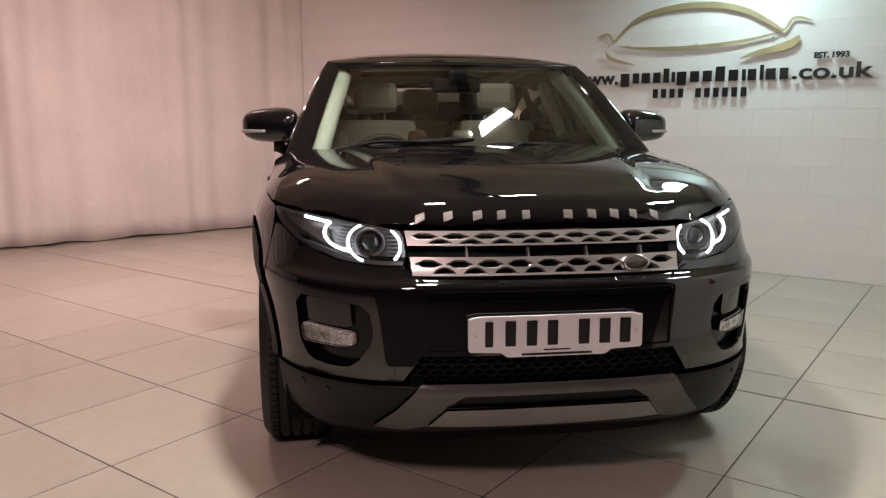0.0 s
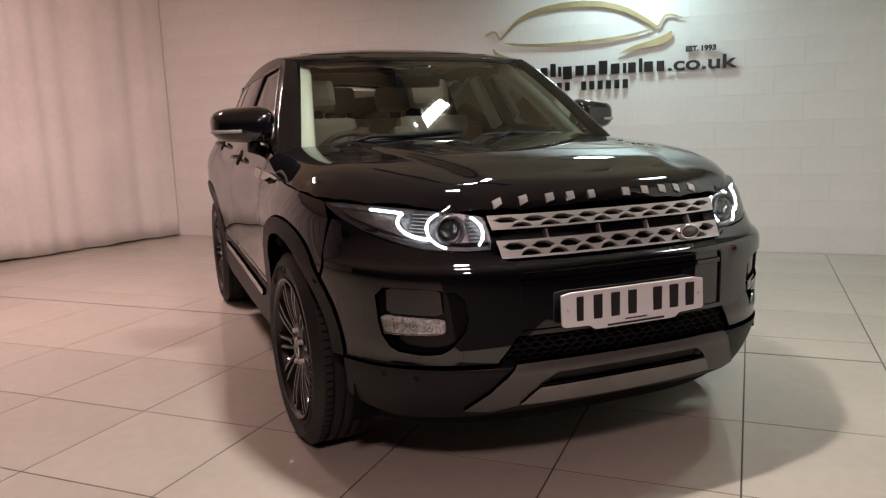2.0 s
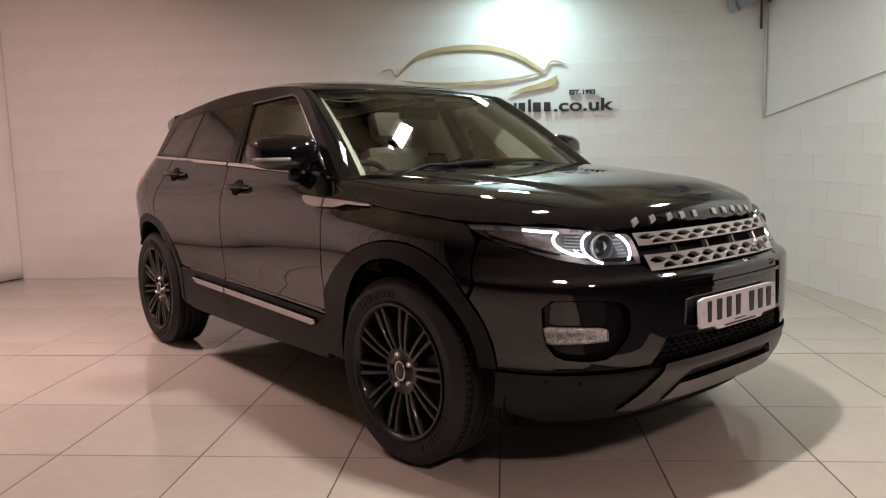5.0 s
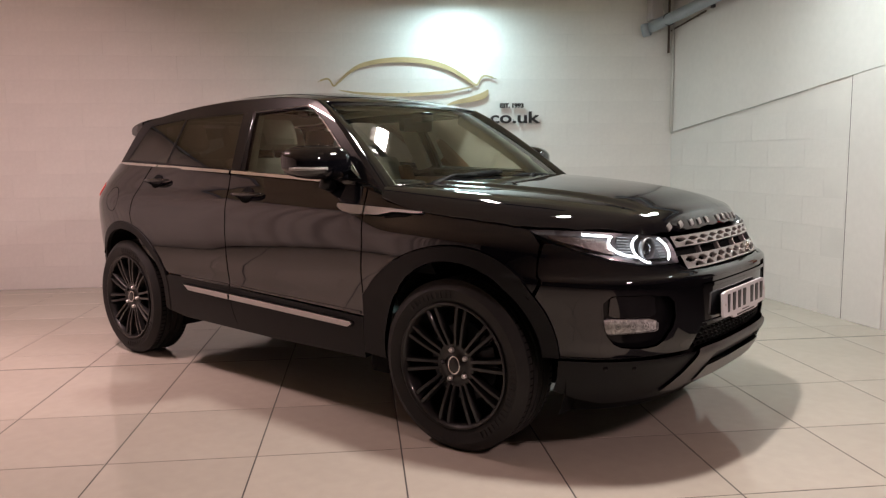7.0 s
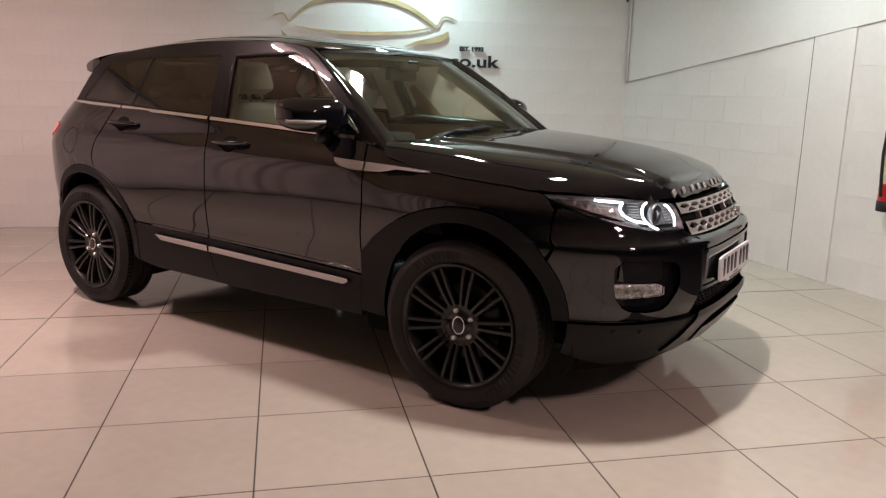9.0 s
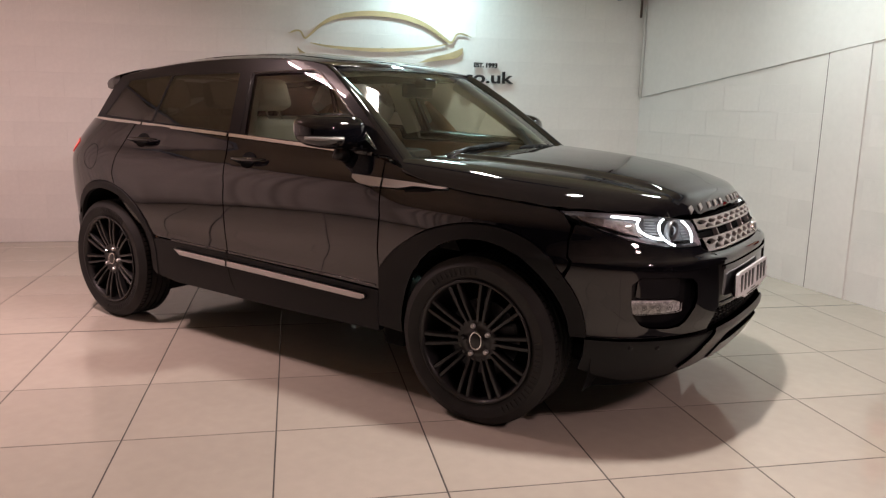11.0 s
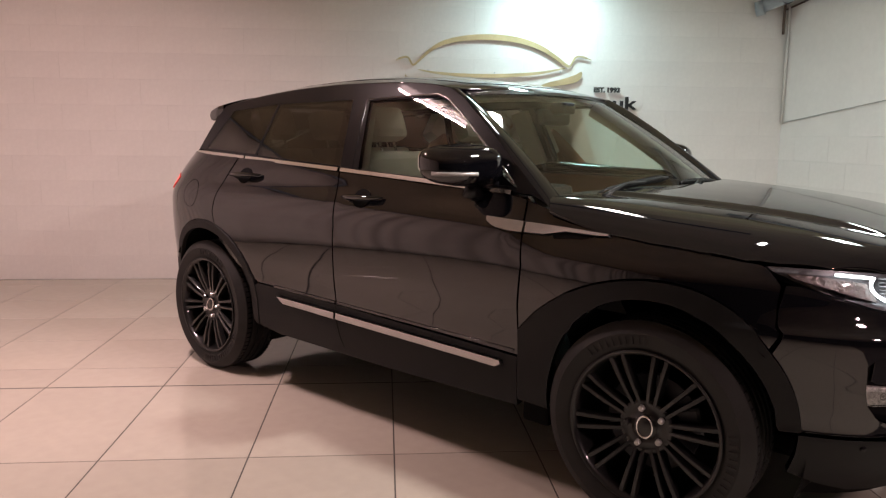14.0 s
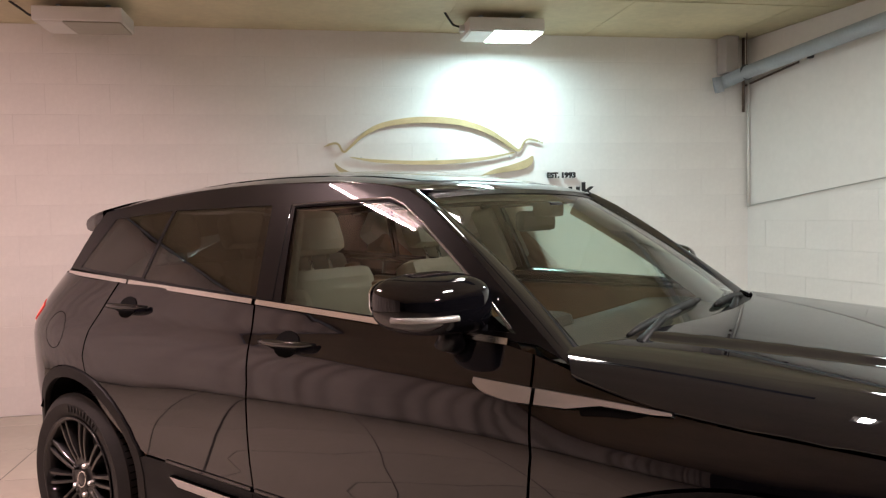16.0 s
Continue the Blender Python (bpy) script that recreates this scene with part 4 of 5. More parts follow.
# bonnet
XE = curve([-0.72, -0.69, -0.6, -0.49, -0.37, -0.28, -0.15, 0.0, 0.2, 0.5], [0.425, 0.46, 0.610, 0.722, 0.802, 0.845, 0.874, 0.886, 0.888, 0.882])
ZE = curve([-0.72, -0.69, -0.6, -0.49, -0.37, -0.28, -0.15, 0.0, 0.2, 0.5], [0.896, 0.901, 0.921, 0.932, 0.943, 0.951, 0.966, 0.978, 1.000, 1.082])
ZC = curve([-0.745, -0.738, -0.722, -0.702, -0.678, -0.648, -0.61, -0.5, -0.3, -0.05, 0.2, 0.5], [0.905, 0.933, 0.960, 0.981, 0.993, 1.001, 1.008, 1.031, 1.062, 1.086, 1.103, 1.115])


def smooth_step(a, b, v):
    t = min(1.0, max(0.0, (v - a) / (b - a)))
    return t * t * (3 - 2 * t)


def bonnet_fn(x, y):
    yy = y - 0.22 * min(abs(x), 0.43) ** 2
    zc = ZC(yy)
    xe, ze = XE(y), ZE(y)
    t = min(1.0, abs(x) / xe)
    z = ze + (zc - ze) * (1 - 0.22 * t**3 - 0.78 * t**13)
    if ze > zc:
        z = zc
    xb = 0.36 + 0.24 * (y + 0.7) / 1.15
    rise = 0.014 * (1 - smooth_step(xb - 0.030, xb + 0.040, abs(x))) * smooth_step(-0.70, -0.45, y)
    return Vector((x, y, z + rise))


bon_half = [(0.0, -0.742), (-0.15, -0.738), (-0.30, -0.724), (-0.405, -0.704), (-0.44, -0.690), (-0.52, -0.655), (-0.60, -0.603), (-0.72, -0.488), (-0.80, -0.366), (-0.842, -0.28), (-0.871, -0.15), (-0.883, 0.0), (-0.885, 0.2), (-0.880, 0.40), (-0.80, 0.455), (-0.745, 0.43), (-0.62, 0.37), (-0.45, 0.315), (-0.25, 0.275), (0.0, 0.26)]
bonnet = skin("bonnet", mirror2(bon_half), bonnet_fn, 0.018, 0.015, M_PAINT, car, "glossy black bonnet with raised centre", lip=0.012, mid=Vector((0, 0, 0)))
# bars in place of the bonnet lettering
cells = [(-0.387, 0.052), (-0.302, 0.05), (-0.214, 0.05), (-0.140, 0.046), (-0.062, 0.042), (0.065, 0.05), (0.142, 0.048), (0.215, 0.05), (0.283, 0.042), (0.352, 0.048)]
for x, w in cells:
    x += w / 2 - 0.014
    for y0, y1 in ((-0.7390, -0.7265),):
        bm = bmesh.new()
        rows2 = []
        for yv in (y0, (y0 + y1) / 2, y1):
            y = yv + 0.22 * min(abs(x), 0.43) ** 2
            rows2.append([bm.verts.new(bonnet_fn(xx, y) + Vector((0, -0.8, 0.6)) * dd) for xx in (x - w * 0.27, x + w * 0.27) for dd in (0.0, 0.004)])
        for a, b in zip(rows2, rows2[1:]):
            bm.faces.new((a[1], a[3], b[3], b[1]))
            bm.faces.new((a[0], a[1], b[1], b[0]))
            bm.faces.new((a[2], a[3], b[3], b[2]))
        bm.faces.new((rows2[0][0], rows2[0][1], rows2[0][3], rows2[0][2]))
        bm.faces.new((rows2[-1][0], rows2[-1][1], rows2[-1][3], rows2[-1][2]))
        part("letter_bar", fix_normals(bm), M_SILVER, bonnet, "raised silver bar")


# glass house
def house(y, z):
    """The side glass plane of the car's right side."""
    x = 0.868 - (z - 1.05) * 0.40 - 0.10 * (z - 1.05) ** 2
    x -= 0.055 * max(0.0, (y - 1.6) / 1.3) ** 2 + 0.02 * max(0.0, (1.0 - y) / 0.6) ** 2
    return x


def house_fn(s):
    return lambda y, z: Vector((s * house(y, z), y, z))


fwin = [(1.545, 1.470), (1.12, 1.484), (1.05, 1.462), (0.95, 1.398), (0.66, 1.19), (0.585, 1.128), (1.12, 1.145), (1.475, 1.160)]
rwin = [(2.250, 1.470), (1.665, 1.480), (1.600, 1.172), (2.303, 1.204)]
qwin = [(2.70, 1.442), (2.272, 1.470), (2.325, 1.208), (2.86, 1.230)]
frame_o = [(0.44, 1.075), (0.62, 1.215), (0.80, 1.352), (0.97, 1.470), (1.06, 1.515), (1.20, 1.540), (1.45, 1.556), (1.75, 1.557), (2.1, 1.545), (2.5, 1.512), (2.82, 1.472), (2.88, 1.39), (2.955, 1.225), (2.40, 1.198), (1.60, 1.160), (1.12, 1.137), (0.52, 1.105)]
for s in SIDES:
    f = house_fn(s)
    skin("window_surround", frame_o, f, 0.05, 0.03, M_TRIM, car, "gloss black pillars and window surround", lip=0.02, holes=(fwin, rwin, qwin))
    skin("side_window", fwin, f, 0.08, 0.05, M_GLASS, car, "clear front door glass", off=-0.006, lip=0)
    skin("side_window", rwin, f, 0.08, 0.05, M_PRIVACY, car, "dark privacy rear door glass", off=-0.002, lip=0)
    skin("side_window", qwin, f, 0.08, 0.05, M_PRIVACY, car, "dark privacy quarter glass", off=-0.002, lip=0)
    skin("door_corner", [(0.53, 1.06), (0.66, 1.06), (0.70, 1.19), (0.60, 1.13)], f, 0.05, 0.03, M_TRIM, car, off=-0.004, lip=0)
    # bright strip under the windows
    for ya, yb in ((0.60, 1.585), (1.605, 2.395), (2.41, 2.94)):
        strip_o = []
        for k in range(9):
            y = ya + (yb - ya) * k / 8
            strip_o.append((y, 1.110 + 0.0435 * (y - 0.6) - 0.004 * (y - 1.7) ** 2))
        strip_o = [(y, z + 0.008) for y, z in strip_o] + [(y, z - 0.008) for y, z in reversed(strip_o)]
        skin("belt_strip", strip_o, f, 0.06, 0.02, M_CHROME, car, "bright metal window strip", off=0.010, lip=0.014)
    # slim bright line round the front of the door glass
    trim = [(0.60, 1.14), (0.70, 1.222), (0.955, 1.406), (1.06, 1.472), (1.12, 1.492), (1.55, 1.478)]
    bm = bmesh.new()
    tube_into(bm, [Vector((s * (house(y, z) + 0.003), y, z)) for y, z in trim], 0.0050, 8)
    part("window_trim", bm, M_DARKCHROME, car, "slim dark chrome window trim", smooth=True)
    for y0, y1 in ((1.585, 1.640),):
        skin("pillar_cover", [(y0 - 0.07, 1.163), (y0 + 0.012, 1.167), (y1 + 0.018, 1.475), (y1 - 0.075, 1.478)], f, 0.03, 0.05, M_TRIM, car, off=0.004, lip=0.01)

# roof
ZR = curve([0.98, 1.08, 1.25, 1.5, 1.8, 2.1, 2.4, 2.7, 2.9, 3.02], [1.515, 1.549, 1.582, 1.608, 1.619, 1.614, 1.598, 1.570, 1.543, 1.518])
GUT = curve([0.97, 1.06, 1.20, 1.45, 1.75, 2.1, 2.5, 2.80, 3.02], [1.470, 1.515, 1.540, 1.556, 1.557, 1.545, 1.512, 1.475, 1.452])


def roof_fn(x, y):
    zg = GUT(y)
    xe = house(min(y, 2.86), zg) + 0.002
    t = min(1.0, abs(x) / xe)
    return Vector((x, y, zg + (ZR(y) - zg) * (1 - t**2.6)))


roof_half = [(0.0, 1.000), (-0.25, 1.008), (-0.45, 1.022), (-0.60, 1.045), (-0.645, 1.075), (-0.660, 1.14), (-0.662, 1.3), (-0.660, 1.7), (-0.652, 2.1), (-0.640, 2.5), (-0.620, 2.80), (-0.60, 2.90), (-0.55, 2.98), (0.0, 3.015)]
pano = round2(mirror2([(0.0, 1.10), (-0.40, 1.115), (-0.50, 1.15), (-0.50, 2.2), (-0.44, 2.42), (0.0, 2.46)]), 1, 0.12)
skin("roof", mirror2([(x * (house(min(y, 2.86), GUT(y)) + 0.001) / 0.662 if abs(x) > 0.61 else x, y) for x, y in roof_half]), roof_fn, 0.05, 0.04, M_PAINT, car, "glossy black roof with a glass panel", lip=0.02, holes=(pano,), mid=Vector((0, 1.9, 0.5)))
skin("glass_roof", pano, roof_fn, 0.06, 0.06, M_ROOFGLASS, car, "smoked panoramic roof glass", off=0.002, lip=0, mid=Vector((0, 1.9, 0.5)))
# spoiler over the tailgate
bm = bmesh.new()
rings = []
for k in range(25):
    u = -0.64 + 1.28 * k / 24
    zt = roof_fn(u * 0.97, 2.86).z + 0.004
    pull = 1 - 0.45 * abs(u / 0.64) ** 6
    rings.append([bm.verts.new((u, 2.84 + dy * pull, zt + dz)) for dy, dz in ((0.0, 0.002), (0.10, -0.008), (0.18, -0.020), (0.245, -0.036), (0.265, -0.055), (0.25, -0.078), (0.20, -0.088), (0.10, -0.085), (0.0, -0.08))])
for a, b in zip(rings, rings[1:]):
    for q in range(8):
        bm.faces.new((a[q], a[q + 1], b[q + 1], b[q]))
bm.faces.new(rings[0])
bm.faces.new(rings[-1][::-1])
part("spoiler", fix_normals(bm), M_PAINT, car, "gloss black roof spoiler", smooth=True)

# windscreen
def screen_fn(a, b):
    bot = Vector((0.765 * a, 0.44 - 0.13 * (1 - a * a), 1.072 + 0.012 * (1 - a * a)))
    top = Vector((0.612 * a, 1.050 - 0.055 * (1 - a * a), 1.500 + 0.022 * (1 - abs(a) ** 2.6)))
    bulge = 0.018 * 4 * b * (1 - b)
    return bot + (top - bot) * b + Vector((0, -0.5, 0.85)) * bulge


skin("windscreen", [(-0.968, 0.0), (0.968, 0.0), (0.972, 1.0), (-0.972, 1.0)], screen_fn, 0.08, 0.08, M_SCREEN, car, "clear greenish windscreen", lip=0, mid=Vector((0, 1.2, 0.6)))
for s in SIDES:
    # A-pillar between screen and door
    bm = bmesh.new()
    rings = []
    for k in range(-3, 13):
        b = k / 12
        p0 = screen_fn(s * 0.962, b)
        yy = 0.44 + (1.06 - 0.44) * b
        zside = 1.075 - 0.75 * (0.44 - yy) if yy < 0.44 else np.interp(yy, [0.44, 0.62, 0.80, 0.97, 1.06], [1.075, 1.215, 1.352, 1.470, 1.515])
        p3 = Vector((s * house(yy, zside), yy, zside))
        n = Vector((s * 0.8, -0.3, 0.4)).normalized()
        ring = []
        for q in range(11):
            t = q / 10
            ring.append(bm.verts.new(p0.lerp(p3, t) + n * (0.017 * math.sin(math.pi * t) ** 0.8)))
        rings.append(ring)
    for a, b2 in zip(rings, rings[1:]):
        for q in range(10):
            bm.faces.new((a[q], a[q + 1], b2[q + 1], b2[q]))
    part("windscreen_pillar", fix_normals(bm), M_PAINT, car, "gloss black windscreen pillar", smooth=True)
skin("header_band", [(-0.95, 0.955), (0.95, 0.955), (0.955, 1.0), (-0.955, 1.0)], screen_fn, 0.08, 0.03, M_TRIM, car, off=0.002, lip=0, mid=Vector((0, 1.2, 0.6)))
# scuttle under the screen
bm = bmesh.new()
A, B = [], []
for k in range(25):
    a = -1 + 2 * k / 24
    p = screen_fn(a * 0.99, 0.03)
    A.append(bm.verts.new(p + Vector((0, -0.002, -0.004))))
    q = bonnet_fn(a * 0.80, 0.255 + 0.19 * abs(a) ** 2)
    B.append(bm.verts.new((q.x, q.y + 0.008, q.z - 0.022)))
for k in range(24):
    bm.faces.new((A[k], A[k + 1], B[k + 1], B[k]))
part("scuttle_panel", fix_normals(bm), M_PLASTIC, car, "black plastic scuttle", smooth=True)


# wipers
def wiper(x0, x1, a1, b1):
    e = new("wiper")
    e.parent = car
    piv = Vector((x0, 0.30 + 0.10 * x0 * x0, 1.075))
    tip = screen_fn(a1, b1) + Vector((0, -0.012, 0.016))
    mid_ = piv.lerp(tip, 0.45) + Vector((0, -0.012, 0.034))
    part("arm", tube_into(bmesh.new(), [piv, piv + Vector((0, -0.004, 0.02)), mid_, tip], [0.019, 0.017, 0.012, 0.008], 8, flat=0.7), M_WIPER, e, smooth=True)
    b0, b1_ = screen_fn(x1[0], x1[1]) + Vector((0, -0.006, 0.010)), screen_fn(x1[2], x1[3]) + Vector((0, -0.006, 0.010))
    pts = [b0.lerp(b1_, k / 8) + Vector((0, -0.005, 0.008)) * math.sin(math.pi * k / 8) for k in range(9)]
    part("blade", tube_into(bmesh.new(), pts, [0.006] + [0.013] * 7 + [0.006], 8, flat=1.1), M_WIPER, e, smooth=True)


wiper(-0.62, (-0.74, 0.025, -0.02, 0.100), -0.33, 0.070)
wiper(0.10, (0.06, 0.050, 0.78, 0.020), 0.40, 0.038)

# wings, doors, quarters, sills
for s in SIDES:
    top_line = spline([(-0.385, 0.885), (-0.36, 0.915), (-0.33, 0.939)] + [(yq, ZE(yq) - 0.0035) for yq in (-0.27, -0.15, 0.0, 0.15, 0.24, 0.32, 0.40, 0.46)] + [(0.515, 1.082)], 3)
    arch_line = spline([(0.506, 0.615), (0.40, 0.715), (0.23, 0.815), (0.03, 0.868), (-0.15, 0.860), (-0.295, 0.79), (-0.374, 0.70)], 5)
    wing = top_line + [(0.503, 0.98), (0.488, 0.85), (0.503, 0.70)] + arch_line + [(-0.384, 0.80)]
    fender = skin("front_wing", on_side(wing, s), body, 2.2, 0.025, M_PAINT, car, "glossy black front wing")
    cl = spline([(-0.470, 0.452), (-0.458, 0.53), (-0.430, 0.612), (-0.382, 0.690), (-0.300, 0.783), (-0.155, 0.853), (0.03, 0.861), (0.23, 0.808), (0.40, 0.708), (0.506, 0.606)], 4) + [(0.506, 0.34), (0.372, 0.335)]
    cl += [(-0.022 + 0.396 * math.cos(radians(t)), 0.385 + 0.420 * math.sin(radians(t))) for t in range(0, 172, 9)]
    skin("arch_cladding", on_side(cl, s), body, 2.0, 0.02, M_PLASTIC, car, "matt black wheel arch cladding", off=0.008, lip=0.025)
    fd = [(0.523, 1.085), (0.60, 1.100), (1.12, 1.124), (1.590, 1.147), (1.560, 1.0), (1.545, 0.90), (1.553, 0.63), (1.545, 0.545), (0.512, 0.510), (0.512, 0.70), (0.496, 0.85), (0.510, 0.98)]
    door = skin("front_door", on_side(fd, s), body, 3.0, 0.035, M_PAINT, car, "glossy black front door")
    rd = [(1.600, 1.150), (2.0, 1.168), (2.425, 1.186), (2.47, 1.09), (2.505, 1.0), (2.52, 0.90), (2.49, 0.82), (2.395, 0.70), (2.25, 0.60), (2.15, 0.562), (1.553, 0.547), (1.561, 0.63), (1.553, 0.90), (1.568, 1.0)]
    rdoor = skin("rear_door", on_side(rd, s), body, 3.0, 0.035, M_PAINT, car, "glossy black rear door")
    arch = [(2.62 + 0.468 * math.cos(radians(t)), 0.385 + 0.468 * math.sin(radians(t))) for t in range(22, 158, 8)]
    qp = [(2.436, 1.188), (2.90, 1.207), (3.10, 1.205), (3.22, 1.16), (3.25, 1.0), (3.27, 0.62), (3.075, 0.565)] + arch[1:-5] + [(2.404, 0.70 + 0.012), (2.498, 0.826), (2.528, 0.90), (2.513, 1.0), (2.48, 1.09)]
    quarter = skin("rear_quarter", on_side(qp, s), body, 3.0, 0.035, M_PAINT, car, "glossy black rear quarter panel")
    rc = [(2.62 + 0.462 * math.cos(radians(t)), 0.385 + 0.462 * math.sin(radians(t))) for t in range(-6, 187, 8)] + [(2.62 + 0.420 * math.cos(radians(t)), 0.385 + 0.420 * math.sin(radians(t))) for t in range(184, -8, -8)]
    skin("arch_cladding", on_side(rc, s), body, 2.0, 0.02, M_PLASTIC, car, "matt black wheel arch cladding", off=0.008, lip=0.025)
    sill = [(0.512, 0.502), (1.0, 0.518), (1.545, 0.538), (2.15, 0.555), (2.20, 0.535), (2.175, 0.45), (2.19, 0.34), (2.0, 0.315), (1.2, 0.305), (0.512, 0.312)]
    sill_ = skin("sill_cladding", on_side(sill, s), body, 3.0, 0.025, M_PLASTIC, car, "charcoal plastic sill cladding", off=0.004, lip=0.06)
    for ya, yb in ((0.585, 1.535), (1.55, 1.985)):
        def z_top(y):
            return 0.479 + 0.0236 * (y - 0.585)
        o = [(ya, z_top(ya) - (0.004 if ya < 1 else 0)), (yb, z_top(yb)), (yb - (0.05 if yb > 1.9 else 0), z_top(yb) - 0.030), (ya + (0.02 if ya < 1 else 0), z_top(ya) - 0.031), (ya - (0.006 if ya < 1 else 0), z_top(ya) - 0.018)]
        skin("sill_strip", on_side(o, s), body, 3.0, 0.02, M_SILVER, sill_, "satin silver sill strip", off=0.020, lip=0.018)
    for ya, yb, host in ((0.53, 1.538, door), (1.558, 2.02, rdoor)):
        o = [(ya, z_top(ya) + 0.040), (yb, z_top(yb) + 0.040), (yb, z_top(yb) + 0.049), (ya, z_top(ya) + 0.049)]
        skin("door_moulding", on_side(o, s), body, 3.0, 0.006, M_PAINT, host, off=0.006, lip=0.008)
    # seam across the cladding under the door gap
    skin("seam", on_side([(1.545, 0.54), (1.550, 0.54), (1.548, 0.47), (1.520, 0.39), (1.495, 0.345), (1.490, 0.345), (1.512, 0.39), (1.542, 0.47)], s), body, 1, 0.02, M_SHELL, sill_, off=0.0055, lip=0)
    # vent blade of the wing and door
    vb = new("side_vent")
    vb.parent = car
    for ya, yb in ((0.155, 0.492), (0.502, 0.672)):
        n = 8
        up = [(ya + (yb - ya) * k / n, 0.992 + 0.022 * ((ya + (yb - ya) * k / n) - 0.155) / 0.517) for k in range(n + 1)]
        lo = []
        for k in range(n, -1, -1):
            y = ya + (yb - ya) * k / n
            z = 0.992 + 0.022 * (y - 0.155) / 0.517
            h = np.interp(y, [0.155, 0.17, 0.33, 0.40, 0.56, 0.64, 0.672], [0.006, 0.010, 0.013, 0.033, 0.039, 0.030, 0.012])
            lo.append((y, z - float(h)))
        skin("vent_blade", on_side(up + lo, s), body, 0.8, 0.012, M_SILVER, vb, "satin silver vent blade", off=0.012, lip=0.014)
    skin("vent_slot", on_side([(0.20, 0.985), (0.39, 0.990), (0.37, 0.960), (0.26, 0.968)], s), body, 1, 0.012, M_SHELL, vb, off=0.003, lip=0)

    # door handles
    for (yc, zc, host) in ((1.395, 1.037, door), (2.315, 1.098, rdoor)):
        h = new("door_handle")
        h.parent = host
        # flat dark oval on the door, painting the shade inside the handle recess
        cup = [(yc + 0.055 * math.cos(radians(t)), zc + 0.040 * math.sin(radians(t))) for t in range(0, 360, 24)]
        skin("cup", on_side(cup, s), body, 0.8, 0.012, M_SHELL, h, "flat dark oval painting the shade of the handle recess", off=0.0035, lip=0)
        pts = []
        for k in range(9):
            y = yc - 0.135 + 0.255 * k / 8
            pp = body(uy(y, zc, s), zc + 0.010 - 0.006 * k / 8)
            pts.append(pp + Vector((s * (0.010 + 0.030 * math.sin(math.pi * k / 8) ** 0.5), 0, 0)))
        part("grip", tube_into(bmesh.new(), pts, [0.006, 0.013, 0.016, 0.017, 0.017, 0.017, 0.016, 0.014, 0.008], 10, flat=0.7), M_PAINT, h, "black pull handle", smooth=True)
    # mirrors
    mi = new("door_mirror")
    mi.parent = door
    bm = bmesh.new()
    bmesh.ops.create_uvsphere(bm, u_segments=28, v_segments=18, radius=1.0)
    for v in bm.verts:
        x, y, z = v.co
        def sq(q, p):
            return math.copysign(abs(q) ** p, q)
        x, y, z = sq(x, 0.62), sq(y, 0.7), sq(z, 0.62)
        z *= 0.94 - 0.10 * x
        v.co = (x * 0.136, y * (0.115 if y < 0 else 0.075) + 0.35 * x * 0.136, z * 0.083 + 0.010 * y)
    bmesh.ops.transform(bm, matrix=Matrix.Translation((s * 0.925, 0.790, 1.205)) @ Matrix.Diagonal((s, 1, 1, 1)), verts=bm.verts)
    part("shell", fix_normals(bm), M_PAINT, mi, "gloss black mirror shell", smooth=True)
    part("mirror_glass", plate_into(bmesh.new(), round2([(-0.095, -0.055), (0.098, -0.05), (0.098, 0.055), (-0.095, 0.058)], 2), lambda u, v, w: (s * (0.930 + u), 0.868 + w + 0.35 * u, 1.215 + v), 0.004), mat("mirror_silver", (0.85, 0.87, 0.88), 0.02, 1.0), mi, "mirror glass")
    pts = []
    for k in range(13):
        q = 0.985 - 0.85 * k / 12
        deep = max(0.0, 1 - abs(q) ** 3.2 - 0.33**3.2) ** (1 / 2.86)
        pts.append(Vector((s * (0.925 + 0.1375 * q), 0.788 - 0.1165 * deep + 0.0476 * q, 1.176)))
    part("indicator_strip", tube_into(bmesh.new(), pts, 0.0052, 8, flat=1.5), M_RIBPALE, mi, "pale mirror indicator strip", smooth=True)
    part("arm", tube_into(bmesh.new(), [Vector((s * 0.93, 0.765, 1.150)), Vector((s * 0.87, 0.735, 1.142)), Vector((s * 0.815, 0.69, 1.128))], [0.030, 0.026, 0.034], 12, flat=0.55), M_TRIM, mi, "gloss black mirror arm", smooth=True)
    part("arm_foot", tube_into(bmesh.new(), [Vector((s * 0.85, 0.755, 1.085)), Vector((s * 0.885, 0.755, 1.098)), Vector((s * 0.885, 0.745, 1.145))], [0.03, 0.04, 0.03], 12, flat=0.8), M_TRIM, mi, smooth=True)
    # tail lamp
    tl = round2(on_side([(2.99, 1.076), (3.29, 1.084), (3.31, 0.99), (3.13, 0.985), (3.03, 1.02)], s), 1)
    tail = skin("tail_lamp", tl, body, 2, 0.02, M_REDLAMP, car, "red tail lamp", off=0.004, lip=0.02)
    flap = [(2.76 + 0.075 * math.cos(radians(t)), 0.985 + 0.075 * math.sin(radians(t))) for t in range(0, 360, 12)]
    flap2 = [(2.76 + 0.0725 * math.cos(radians(t)), 0.985 + 0.0725 * math.sin(radians(t))) for t in range(0, 360, 12)]
    if s < 0:
        skin("fuel_flap_seam", on_side(flap, s), body, 1.5, 0.03, M_SHELL, quarter, off=0.0008, lip=0, holes=(on_side(flap2, s),))
